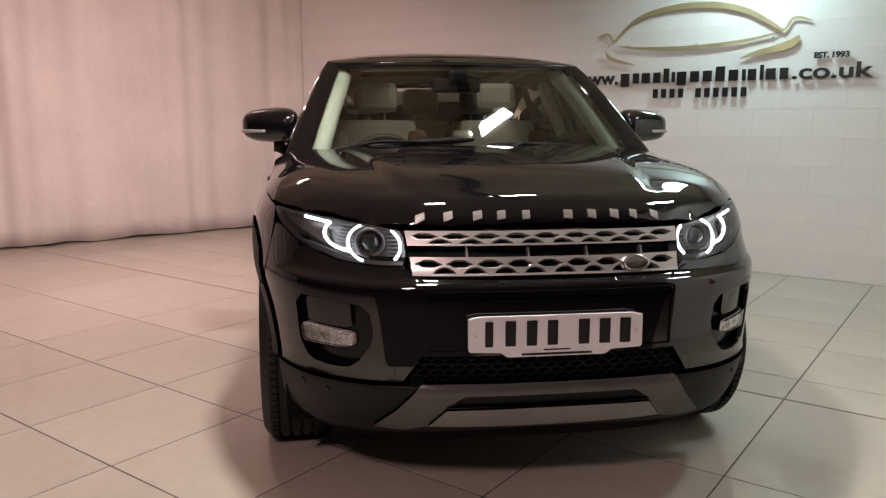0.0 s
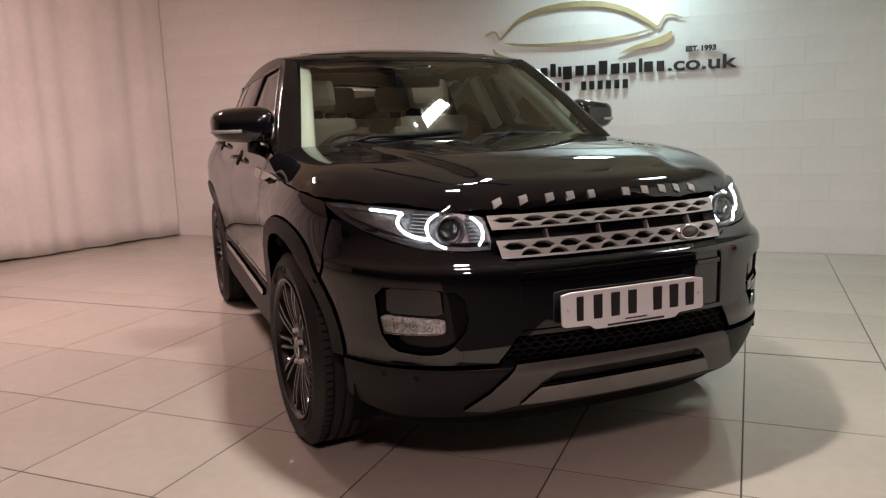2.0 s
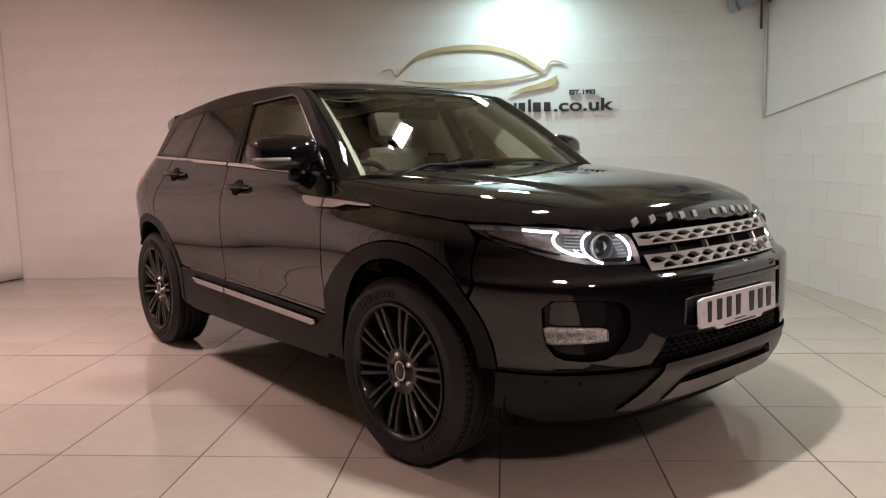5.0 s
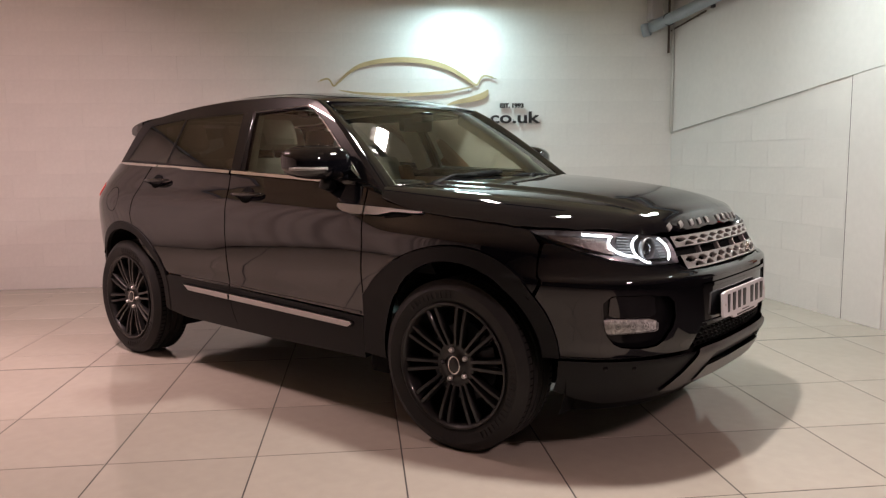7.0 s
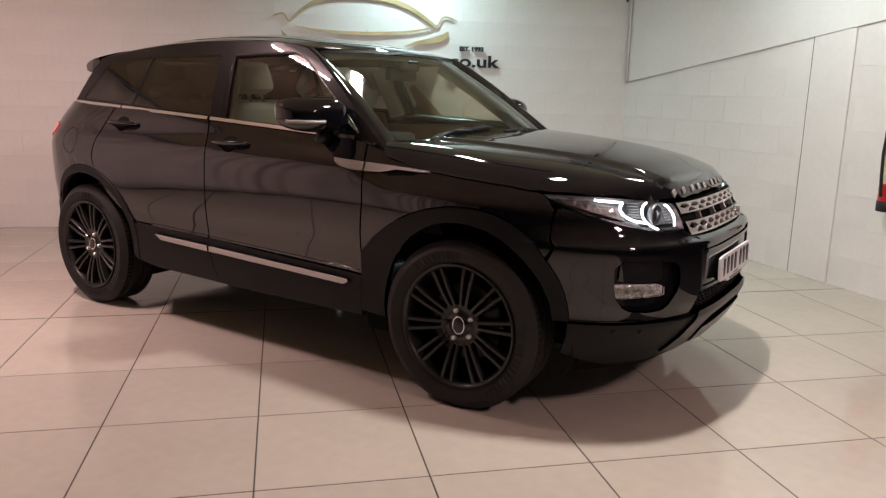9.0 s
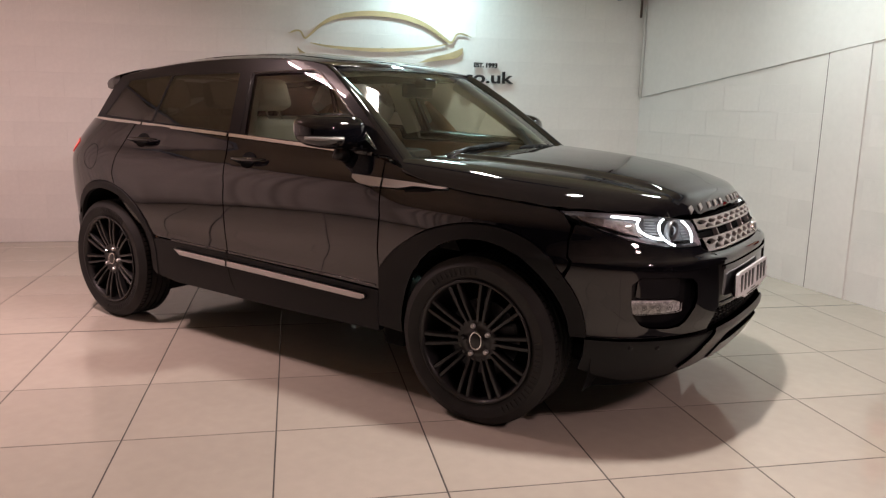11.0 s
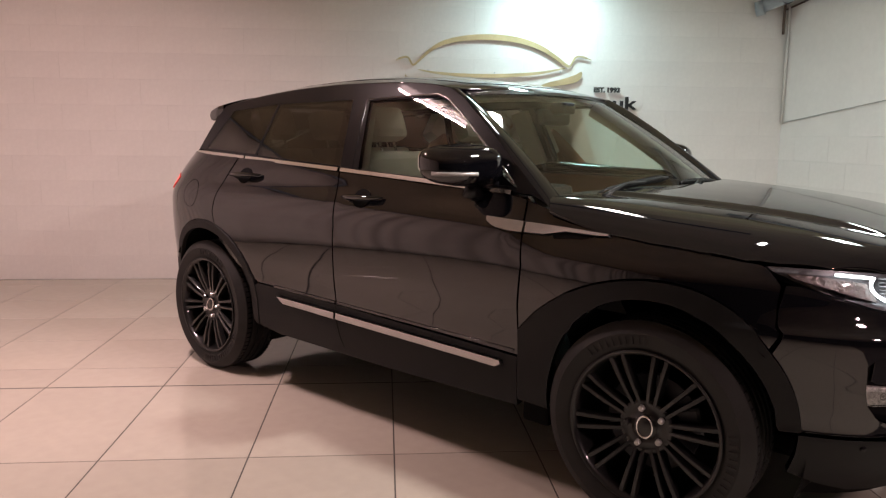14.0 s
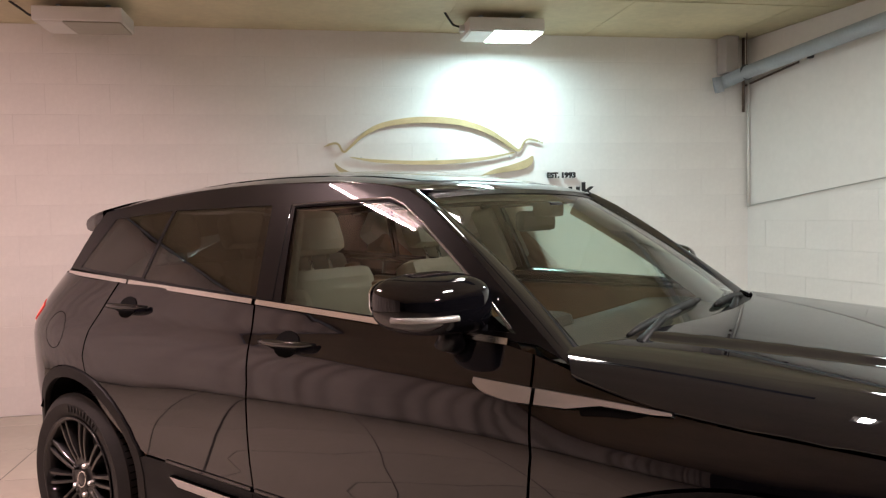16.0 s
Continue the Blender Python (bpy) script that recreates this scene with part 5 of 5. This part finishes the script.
# tail
skin("rear_bumper", [(u, z) for u, z in on_side([(3.06, 0.555), (3.272, 0.605)], -1)] + [(-269.9, 0.60), (-269.9, 0.38), (-240, 0.36)] + on_side([(3.03, 0.37), (3.085, 0.42)], -1), body, 4, 0.04, M_PLASTIC, car, "charcoal rear bumper", lip=0.03)
skin("rear_bumper", [(u, z) for u, z in on_side([(3.06, 0.555), (3.272, 0.605)], 1)] + [(269.9, 0.60), (269.9, 0.38), (240, 0.36)] + on_side([(3.03, 0.37), (3.085, 0.42)], 1), body, 4, 0.04, M_PLASTIC, car, "charcoal rear bumper", lip=0.03)
for s in SIDES:
    skin("tailgate", [(s * 269.9, 0.62), (s * 269.9, 1.10)] + [(u, z) for u, z in on_side([(3.25, 1.15), (3.265, 1.0), (3.285, 0.62)], s)], body, 4, 0.05, M_PAINT, car, "glossy black tailgate", lip=0.02)


def rear_screen(a, b):
    bot = Vector((0.66 * a, 3.30 - 0.24 * a * a, 1.12 + 0.06 * a * a))
    top = Vector((0.60 * a, 2.97 - 0.13 * a * a, 1.455 - 0.03 * a * a))
    return bot + (top - bot) * b + Vector((0, 0.6, 0.5)) * 0.03 * 4 * b * (1 - b)


skin("rear_window", [(-1, 0), (1, 0), (1, 1), (-1, 1)], rear_screen, 0.15, 0.2, M_PRIVACY, car, "dark rear window", lip=0, mid=Vector((0, 1.5, 0.7)))
for s in SIDES:
    bm = bmesh.new()
    A = [bm.verts.new(rear_screen(s * 1.0, k / 8)) for k in range(9)]
    B = []
    for k in range(9):
        z = 1.20 + (1.46 - 1.20) * k / 8
        y = float(np.interp(z, [1.20, 1.225, 1.38, 1.45, 1.47], [2.97, 2.955, 2.86, 2.80, 2.80]))
        B.append(bm.verts.new((s * house(y, z), y, z)))
    for k in range(8):
        bm.faces.new((A[k], A[k + 1], B[k + 1], B[k]))
    part("rear_pillar", fix_normals(bm), M_TRIM, car, "gloss black rear pillar", smooth=True)
    bm = bmesh.new()
    A = [bm.verts.new(body(s * (232 + 38 * k / 9), 1.195 - 0.06 * k / 9)) for k in range(10)]
    B = [bm.verts.new(rear_screen(s * (1 - k / 9.0), 0.0)) for k in range(10)]
    for k in range(9):
        bm.faces.new((A[k], A[k + 1], B[k + 1], B[k]))
    part("tail_deck", fix_normals(bm), M_PAINT, car, smooth=True)


# wheels
M_NUT = mat("satin_wheel_nut", (0.50, 0.49, 0.47), 0.38, 0.6)


def wheel():
    """A wheel at the origin whose outer face looks to -x."""
    e = new("wheel")
    R, RR = 0.362, 0.268
    prof = [(RR - 0.012, 0.105), (RR + 0.02, 0.118), (RR + 0.055, 0.122), (R - 0.022, 0.112), (R - 0.007, 0.098)]
    tread = []
    for k in range(5):
        x0 = 0.094 - k * 0.0385
        tread += [(R, x0), (R, x0 - 0.027), (R - 0.010, x0 - 0.0285), (R - 0.010, x0 - 0.037)]
    prof += tread[:-2] + [(R - 0.007, -0.098), (R - 0.022, -0.112), (RR + 0.055, -0.122), (RR + 0.02, -0.118), (RR - 0.012, -0.105)]
    tyre = part("tyre", lathe_into(bmesh.new(), [(r, -h) for r, h in prof], 96, "x"), M_TYRE, e, "black low-profile tyre", smooth=True)
    tyre.data.set_sharp_from_angle(angle=radians(35))
    bm = bmesh.new()
    for k in range(80):
        t = 2 * math.pi * k / 80
        for x in (0.0805, -0.0735):
            box_into(bm, (x - 0.0125, -0.0028, R - 0.001), (x + 0.0125, 0.0028, R + 0.0006), m=Matrix.Rotation(t + (0.02 if x > 0 else 0), 4, "X"))
    part("tread_sipe", bm, M_SHELL, tyre)["kind"] = "stuff"
    # raised bars in place of the sidewall lettering
    for c0, n, gap in ((90, 10, 4.6), (240, 16, 4.6)):
        for k in range(n):
            a = radians(c0 - k * gap)
            bm = box((-0.1235, -0.0055, R - 0.075), (-0.119, 0.0055, R - 0.047), 0.001)
            bmesh.ops.transform(bm, matrix=Matrix.Rotation(a - math.pi / 2, 4, "X"), verts=bm.verts)
            part("sidewall_bar", bm, M_TYRE, tyre)
    rim = part("rim", lathe_into(bmesh.new(), [(RR - 0.006, -0.112), (RR, -0.118), (RR - 0.006, -0.120), (RR - 0.013, -0.116), (RR - 0.020, -0.100), (RR - 0.028, -0.06), (RR - 0.035, 0.10)], 72, "x"), M_RIM, e, "gloss black alloy rim", smooth=True)
    sp = bmesh.new()
    verts = []
    for side in (-1, 1):
        prev = None
        for k in range(9):
            t = k / 8
            r = 0.080 + (RR - 0.018 - 0.080) * t
            x = -0.088 - 0.018 * t - 0.006 * math.sin(math.pi * t)
            cy = side * (0.0125 + 0.0100 * t)
            w = 0.0068 + 0.0020 * t
            ring = [sp.verts.new((xx, cy + yy, r)) for xx, yy in ((x + 0.045 * (1 - 0.4 * t), -w * 1.15), (x + 0.004, -w), (x, -w * 0.7), (x, w * 0.7), (x + 0.004, w), (x + 0.045 * (1 - 0.4 * t), w * 1.15))]
            if prev:
                for i in range(5):
                    sp.faces.new((prev[i], prev[i + 1], ring[i + 1], ring[i]))
            prev = ring
    fix_normals(sp)
    me = bpy.data.meshes.new("spoke")
    sp.to_mesh(me)
    sp.free()
    me.materials.append(M_RIM)
    me.polygons.foreach_set("use_smooth", [True] * len(me.polygons))
    me.set_sharp_from_angle(angle=radians(40))
    for k in range(10):
        ob = new("spoke", me)
        ob.parent = rim
        ob.rotation_euler = (2 * math.pi * k / 10 + 0.19, 0, 0)
    part("hub", lathe_into(bmesh.new(), [(0.0005, -0.094), (0.036, -0.094), (0.041, -0.090), (0.043, -0.082), (0.078, -0.084), (0.087, -0.088), (0.094, -0.082), (0.096, -0.05)], 48, "x"), M_RIM, rim, "black wheel hub", smooth=True)
    for k in range(5):
        t = 2 * math.pi * k / 5 + 0.07
        part("wheel_nut", lathe_into(bmesh.new(), [(0.0005, -0.101), (0.0075, -0.101), (0.0105, -0.096), (0.0115, -0.080)], 6, "x", Matrix.Translation((0, 0.064 * math.cos(t), 0.064 * math.sin(t)))), M_NUT if k else M_RIM, rim, "satin wheel nut" if k else "black locking nut")
    part("cap_ring", lathe_into(bmesh.new(), [(0.84, -0.0945), (0.92, -0.0965), (1.0, -0.0945), (1.0, -0.090)], 36, "x", Matrix.Diagonal((1, 0.030, 0.040, 1))), M_CHROME, rim, "silver oval cap ring", smooth=True)
    part("brake_disc", lathe_into(bmesh.new(), [(0.06, -0.02), (0.165, -0.02), (0.165, 0.005), (0.06, 0.005)], 48, "x"), M_DISC, e, "grey brake disc")
    part("backing", lathe_into(bmesh.new(), [(0.0005, 0.06), (0.24, 0.06)], 32, "x"), M_SHELL, e)
    bm = box((-0.045, -0.05, 0.09), (0.03, 0.05, 0.18), 0.015)
    bmesh.ops.transform(bm, matrix=Matrix.Rotation(radians(75), 4, "X"), verts=bm.verts)
    part("caliper", bm, M_DISC, e, "grey brake caliper")
    return e


w0 = wheel()
w0.parent = car
w0.matrix_basis = pose(-0.795, 0.0, 0.362, 0, 0, 3.0)
for x, y, turn in ((-0.795, 2.65, 0), (0.795, 0.0, 183), (0.795, 2.65, 180)):
    w = copy_thing(w0, pose(x, y, 0.362, 20 if turn else 35, 0, turn))
    w.parent = car

# cabin
cabin = new("cabin")
cabin.parent = car
part("cabin_floor", box((-0.78, 0.35, 0.40), (0.78, 3.0, 0.46)), M_DASH, cabin)
bm = bmesh.new()
prof = [(0.33, 0.75), (0.33, 1.02), (0.40, 1.055), (0.62, 1.075), (0.78, 1.06), (0.86, 1.00), (0.88, 0.90), (0.84, 0.74)]
rings = []
for k in range(17):
    a = -1 + 2 * k / 16
    rings.append([bm.verts.new((0.74 * a, y + 0.06 * a * a, z - 0.012 * a * a)) for y, z in prof])
for a, b in zip(rings, rings[1:]):
    for i in range(len(prof) - 1):
        bm.faces.new((a[i], a[i + 1], b[i + 1], b[i]))
dash = part("dashboard", fix_normals(bm), M_DASH, cabin, "dark brown dashboard", smooth=True)
part("binnacle", box((-0.56, 0.72, 1.03), (-0.20, 0.92, 1.105), 0.035), M_DASH, dash)
wheel_m = Matrix.Translation((-0.37, 1.04, 0.985)) @ Matrix.Rotation(radians(-62), 4, "X")
sw = part("steering_wheel", tube_into(bmesh.new(), [wheel_m @ Vector((0.185 * math.cos(2 * math.pi * k / 36), 0.185 * math.sin(2 * math.pi * k / 36), 0)) for k in range(36)], 0.015, 10, closed=True), M_DASH, cabin, "dark leather steering wheel", smooth=True)
part("wheel_boss", lathe_into(bmesh.new(), [(0.0005, 0.02), (0.055, 0.016), (0.07, -0.01), (0.05, -0.05)], 24, "z", wheel_m), M_DASH, sw, smooth=True)
for a in (0, 180, 270):
    part("wheel_spoke", tube_into(bmesh.new(), [wheel_m @ Vector((0.06 * math.cos(radians(a)), 0.06 * math.sin(radians(a)), 0)), wheel_m @ Vector((0.18 * math.cos(radians(a)), 0.18 * math.sin(radians(a)), 0))], 0.016, 8, flat=0.5), M_SILVER, sw, smooth=True)


def seat(x, y, width, tan):
    e = new("front_seat" if tan is not None else "rear_seat")
    e.parent = cabin
    w = width / 2
    lean = Matrix.Translation((x, y + 0.46, 0.66)) @ Matrix.Rotation(radians(-20), 4, "X")
    part("cushion", box((x - w, y - 0.06, 0.50), (x + w, y + 0.48, 0.68), 0.06), M_CREAM, e, "cream leather cushion", smooth=False)
    part("backrest", box_into(bmesh.new(), (-w, -0.07, 0.0), (w, 0.07, 0.60), 0.055, lean), M_CREAM, e, "cream leather backrest")
    for q in (-1, 1):
        part("bolster", box_into(bmesh.new(), (q * w - 0.06, -0.11, 0.06), (q * w + 0.06, 0.06, 0.52), 0.045, lean), M_CREAM if q < 0 else M_TAN, e, "leather bolster")
    part("headrest", box_into(bmesh.new(), (-0.13, -0.065, 0.66), (0.13, 0.045, 0.84), 0.045, lean), M_CREAM, e, "cream leather headrest")
    for q in (-0.05, 0.05):
        part("headrest_post", tube_into(bmesh.new(), [lean @ Vector((q, -0.01, 0.58)), lean @ Vector((q, -0.01, 0.68))], 0.007, 8), M_CHROME, e, smooth=True)
    return e


seat(-0.37, 1.08, 0.48, True)
seat(0.37, 1.08, 0.48, True)
for x in (-0.42, 0.0, 0.42):
    seat(x, 1.95, 0.42, None)
skin("headliner", mirror2([(0.0, 1.04), (-0.50, 1.05), (-0.60, 1.3), (-0.60, 2.5), (-0.5, 2.85), (0.0, 2.87)]), lambda u, v: roof_fn(u * 0.95, v) + Vector((0, 0, -0.045)), 0.08, 0.08, M_LINER, cabin, "pale fabric headliner round the roof glass", lip=0.012, holes=(pano,), mid=Vector((0, 1.9, 0.5)))
part("console", box((-0.13, 0.85, 0.46), (0.13, 1.9, 0.74), 0.04), M_DASH, cabin)
for s in SIDES:
    f = house_fn(s)
    part("door_card", box_into(bmesh.new(), (s * 0.80 - 0.03, 0.55, 0.46), (s * 0.80 + 0.03, 2.5, 1.09), 0.02), M_TAN, cabin, "tan door lining")
    part("pillar_trim", box_into(bmesh.new(), (-0.02, -0.06, -0.17), (0.02, 0.06, 0.17), 0.015, Matrix.Translation((s * 0.685, 1.60, 1.30)) @ Matrix.Rotation(radians(s * -22), 4, "Y") @ Matrix.Rotation(radians(-12), 4, "X")), M_LINER, cabin, "pale pillar trim")
    bm = bmesh.new()
    pts = [screen_fn(s * 0.90, 0.03 + 0.93 * b) + Vector((s * 0.012, 0.085, -0.03)) for b in [k / 8 for k in range(9)]]
    part("pillar_lining", tube_into(bm, pts, 0.042, 10), M_LINER, cabin, "pale screen pillar lining", smooth=True)
mp = screen_fn(0.0, 0.84)
mirror_ = part("rear_view_mirror", box_into(bmesh.new(), (-0.125, -0.022, -0.038), (0.125, 0.022, 0.038), 0.02, Matrix.Translation((mp.x, mp.y + 0.10, mp.z - 0.055))), M_TRIM, cabin, "black rear-view mirror")
part("mirror_stem", box((-0.05, mp.y + 0.005, mp.z - 0.04), (0.05, mp.y + 0.09, mp.z + 0.015), 0.015), M_TRIM, mirror_)

# ---- the sign on the wall ----
SF = SIGN_Y - 0.030


def sign_place(u, v, w):
    return (u, SF + w, v)


def shaped(name, pts, material, parent, depth=0.010, label=""):
    return part(name, fix_normals(plate_into(bmesh.new(), pts, sign_place, depth)), material, parent, label)


def ribbon(pts, widths):
    """An outline round a centre line of varying width."""
    up, lo = [], []
    n = len(pts)
    for i, (x, z) in enumerate(pts):
        a, b = pts[max(0, i - 1)], pts[min(n - 1, i + 1)]
        d = Vector((b[0] - a[0], b[1] - a[1])).normalized()
        w = widths[i] / 2
        up.append((x - d.y * w, z + d.x * w))
        lo.append((x + d.y * w, z - d.x * w))
    return up + lo[::-1]


emblem = new("wall_emblem")
emblem.location = (0, 0, -0.015)
line = spline([(0.665, 1.985), (0.73, 2.01), (0.775, 2.005), (0.815, 1.945), (0.87, 1.985), (0.97, 2.075), (1.10, 2.145), (1.30, 2.185), (1.52, 2.195), (1.75, 2.175), (1.95, 2.115), (2.10, 2.03), (2.21, 1.955), (2.245, 1.965), (2.28, 2.025), (2.33, 2.04), (2.43, 2.01)])
wd = [0.006 + 0.034 * math.sin(math.pi * min(1, max(0, (i / len(line) - 0.2) / 0.62))) ** 1.5 + 0.010 * (1 if 2 < i < len(line) - 3 else 0) for i in range(len(line))]
shaped("roof_line", ribbon(line, wd), M_GOLD, emblem, label="curved gold line")
line = spline([(0.86, 1.905), (1.05, 1.875), (1.35, 1.858), (1.65, 1.862), (1.95, 1.888), (2.19, 1.935)])
wd = [0.003 + 0.030 * math.sin(math.pi * i / len(line)) ** 0.8 for i in range(len(line))]
shaped("waist_line", ribbon(line, wd), M_GOLD, emblem, label="slim gold line")
shaped("corner_left", spline([(0.745, 1.865), (0.78, 1.83), (0.86, 1.79), (1.03, 1.735), (0.90, 1.752), (0.79, 1.785), (0.75, 1.83), (0.745, 1.865)])[:-1], M_GOLD, emblem)
shaped("corner_right", spline([(1.90, 1.745), (2.02, 1.80), (2.16, 1.835), (2.28, 1.875), (2.345, 1.905), (2.335, 1.84), (2.26, 1.80), (2.10, 1.775), (1.90, 1.745)])[:-1], M_GOLD, emblem)
for k, x in enumerate((0.95, 1.55, 2.15)):
    part("standoff", tube_into(bmesh.new(), [(x, SF + 0.009, 1.885 if k == 1 else 1.90), (x, SIGN_Y - 0.004, 1.885 if k == 1 else 1.90)], 0.006, 6), M_PIPE, emblem)
tagged(emblem, "brushed gold car outline emblem mounted on the wall", "emblem")

lettering = new("wall_lettering")


def words(text, x0, x1, z, name, height=None, bold=0.0035):
    cu = bpy.data.curves.new(name, "FONT")
    cu.body, cu.size, cu.extrude, cu.offset = text, 0.16, 0.006, bold
    ob = bpy.data.objects.new(name, cu)
    scene.collection.objects.link(ob)
    bpy.context.view_layer.update()
    me = bpy.data.meshes.new_from_object(ob.evaluated_get(bpy.context.evaluated_depsgraph_get()))
    bpy.data.objects.remove(ob)
    bpy.data.curves.remove(cu)
    xs = [v.co.x for v in me.vertices]
    k = (x1 - x0) / (max(xs) - min(xs))
    ky = height if height else k
    me.transform(Matrix.Translation((x0, SF, z)) @ Matrix.Rotation(math.pi / 2, 4, "X") @ Matrix.Diagonal((k, ky, 1, 1)) @ Matrix.Translation((-min(xs), 0, 0)))
    me.materials.clear()
    me.materials.append(M_BLACKSIGN)
    t = new(name, me)
    t.parent = lettering
    return t


Z0 = 1.560
words("www.", 0.46, 0.875, Z0, "web_prefix", 1.0)
words(".co.uk", 2.315, 2.875, Z0, "web_suffix", 1.0)
# bars in place of the trader's name
x = 0.90
for k in range(16):
    wv = (0.085, 0.062, 0.080, 0.068, 0.055, 0.034, 0.086, 0.080, 0.080, 0.080, 0.080, 0.034, 0.070, 0.034, 0.080, 0.068)[k]
    top = 0.118 if k in (4, 9, 13) else 0.088
    low = -0.026 if k in (0, 6) else 0.0
    part("name_bar", box((x, SF - 0.006, Z0 + low), (x + wv - 0.004, SF + 0.006, Z0 + top), 0.008), M_BLACKSIGN, lettering, "black raised bar")
    x += wv * 1.312
x = 1.20
for k in range(11):
    if k != 4:
        part("digit_bar", box((x, SF - 0.005, 1.432), (x + 0.046, SF + 0.005, 1.508), 0.006), M_BLACKSIGN, lettering, "black raised bar")
    x += 0.0735
words("EST.", 2.462, 2.565, 1.712, "small_word", 0.36, 0.009)
words("1993", 2.588, 2.705, 1.712, "year", 0.36, 0.009)
for xx in (0.7, 1.5, 2.6):
    part("standoff", tube_into(bmesh.new(), [(xx, SF + 0.004, Z0 + 0.03), (xx, SIGN_Y - 0.004, Z0 + 0.03)], 0.006, 6), M_PIPE, lettering)
tagged(lettering, "black raised web address lettering mounted on the wall", "lettering")

# ---- fire extinguisher on the side wall ----
ext = new("fire_extinguisher")
ext.location = right_place(3.40, 0.62, 0.105)
part("cylinder", lathe_into(bmesh.new(), [(0.0005, 0.0), (0.07, 0.0), (0.078, 0.015), (0.08, 0.06), (0.08, 0.42), (0.072, 0.465), (0.045, 0.495), (0.026, 0.505), (0.026, 0.53)], 32), M_RED, ext, "red cylinder", smooth=True)
part("base_skirt", lathe_into(bmesh.new(), [(0.0805, 0.0), (0.083, 0.0), (0.083, 0.065), (0.0805, 0.067)], 32), M_RUBBER, ext, "black base skirt", smooth=True)
part("label", lathe_into(bmesh.new(), [(0.0808, 0.18), (0.0812, 0.181), (0.0812, 0.36), (0.0808, 0.361)], 32), M_LABEL, ext, "cream label band")
part("valve", box((-0.022, -0.022, 0.53), (0.022, 0.022, 0.575), 0.006), M_CHROME, ext)
part("lever", box((-0.10, -0.012, 0.578), (0.03, 0.012, 0.592), 0.003), M_RUBBER, ext)
part("hose", tube_into(bmesh.new(), [(0.0, 0.0, 0.56), (-0.07, 0.0, 0.565), (-0.115, 0.0, 0.51), (-0.122, 0.0, 0.38), (-0.11, 0.0, 0.22), (-0.095, 0.0, 0.10)], 0.010, 8), M_RUBBER, ext, "black hose", smooth=True)
part("wall_bracket", box((-0.01, -0.012, 0.40), (0.11, 0.012, 0.44), 0.003), M_PIPE, ext)
ext.rotation_euler = (0, 0, math.atan2(RIGHT_DIR.y, RIGHT_DIR.x) + math.pi / 2)
tagged(ext, "red fire extinguisher with black hose hung on the wall", "fire extinguisher")

# ---- pieces of walls and floor ----
lay_blocks(wall_sign, 7.42, CEILING, lambda d, z: Matrix.Translation((-3.14 + d, SIGN_Y, z)))


def right_block(d, z):
    p = right_place(d, z)
    return Matrix.Translation(p) @ Matrix.Rotation(math.atan2(RIGHT_DIR.y, RIGHT_DIR.x), 4, "Z")


lay_blocks(wall_side, 4.25, CEILING, right_block, 0.0, 0.0, lambda a, b, z0, z1: z1 < 1.46 + SLOPE * a and not (b > 2.49 and a < 2.87))

XS = [0.6 * k for k in range(-11, 15)]
YS = [0.6 * k for k in range(-14, 0)] + [0.02, 0.940, 0.949, 1.265] + [1.865 + 0.6 * k for k in range(0, 4)] + [3.945]
tile_cache, far = {}, bmesh.new()


def tile_mesh(w, h):
    bm = bmesh.new()
    g = 0.0028
    box_into(bm, (-w / 2 + g, -h / 2 + g, -0.006), (w / 2 - g, h / 2 - g, 0.0))
    bmesh.ops.bevel(bm, geom=[e for e in bm.edges if all(v.co.z > -0.001 for v in e.verts)], offset=0.0012, segments=1, affect="EDGES")
    me = bpy.data.meshes.new("tile")
    bm.to_mesh(me)
    bm.free()
    me.materials.append(M_TILE)
    return me


for x0, x1 in zip(XS, XS[1:]):
    for y0, y1 in zip(YS, YS[1:]):
        if y1 - y0 < 0.02 or (y0 < -1.85 and x0 > 2.35) or (y0 < -0.65 and x0 > 4.15):
            continue
        if -4.3 < x0 < 5.0 and -3.1 < y0:
            key = (round(x1 - x0, 3), round(y1 - y0, 3))
            if key not in tile_cache:
                tile_cache[key] = tile_mesh(*key)
            ob = new("tile", tile_cache[key])
            ob.parent = floor
            ob.location = ((x0 + x1) / 2, (y0 + y1) / 2, 0.0)
        else:
            box_into(far, (x0 + 0.0022, y0 + 0.0022, -0.006), (x1 - 0.0022, y1 - 0.0022, 0.0))
far_tiles = part("far_tiles", far, M_TILE, floor)
far_tiles["kind"] = "stuff"
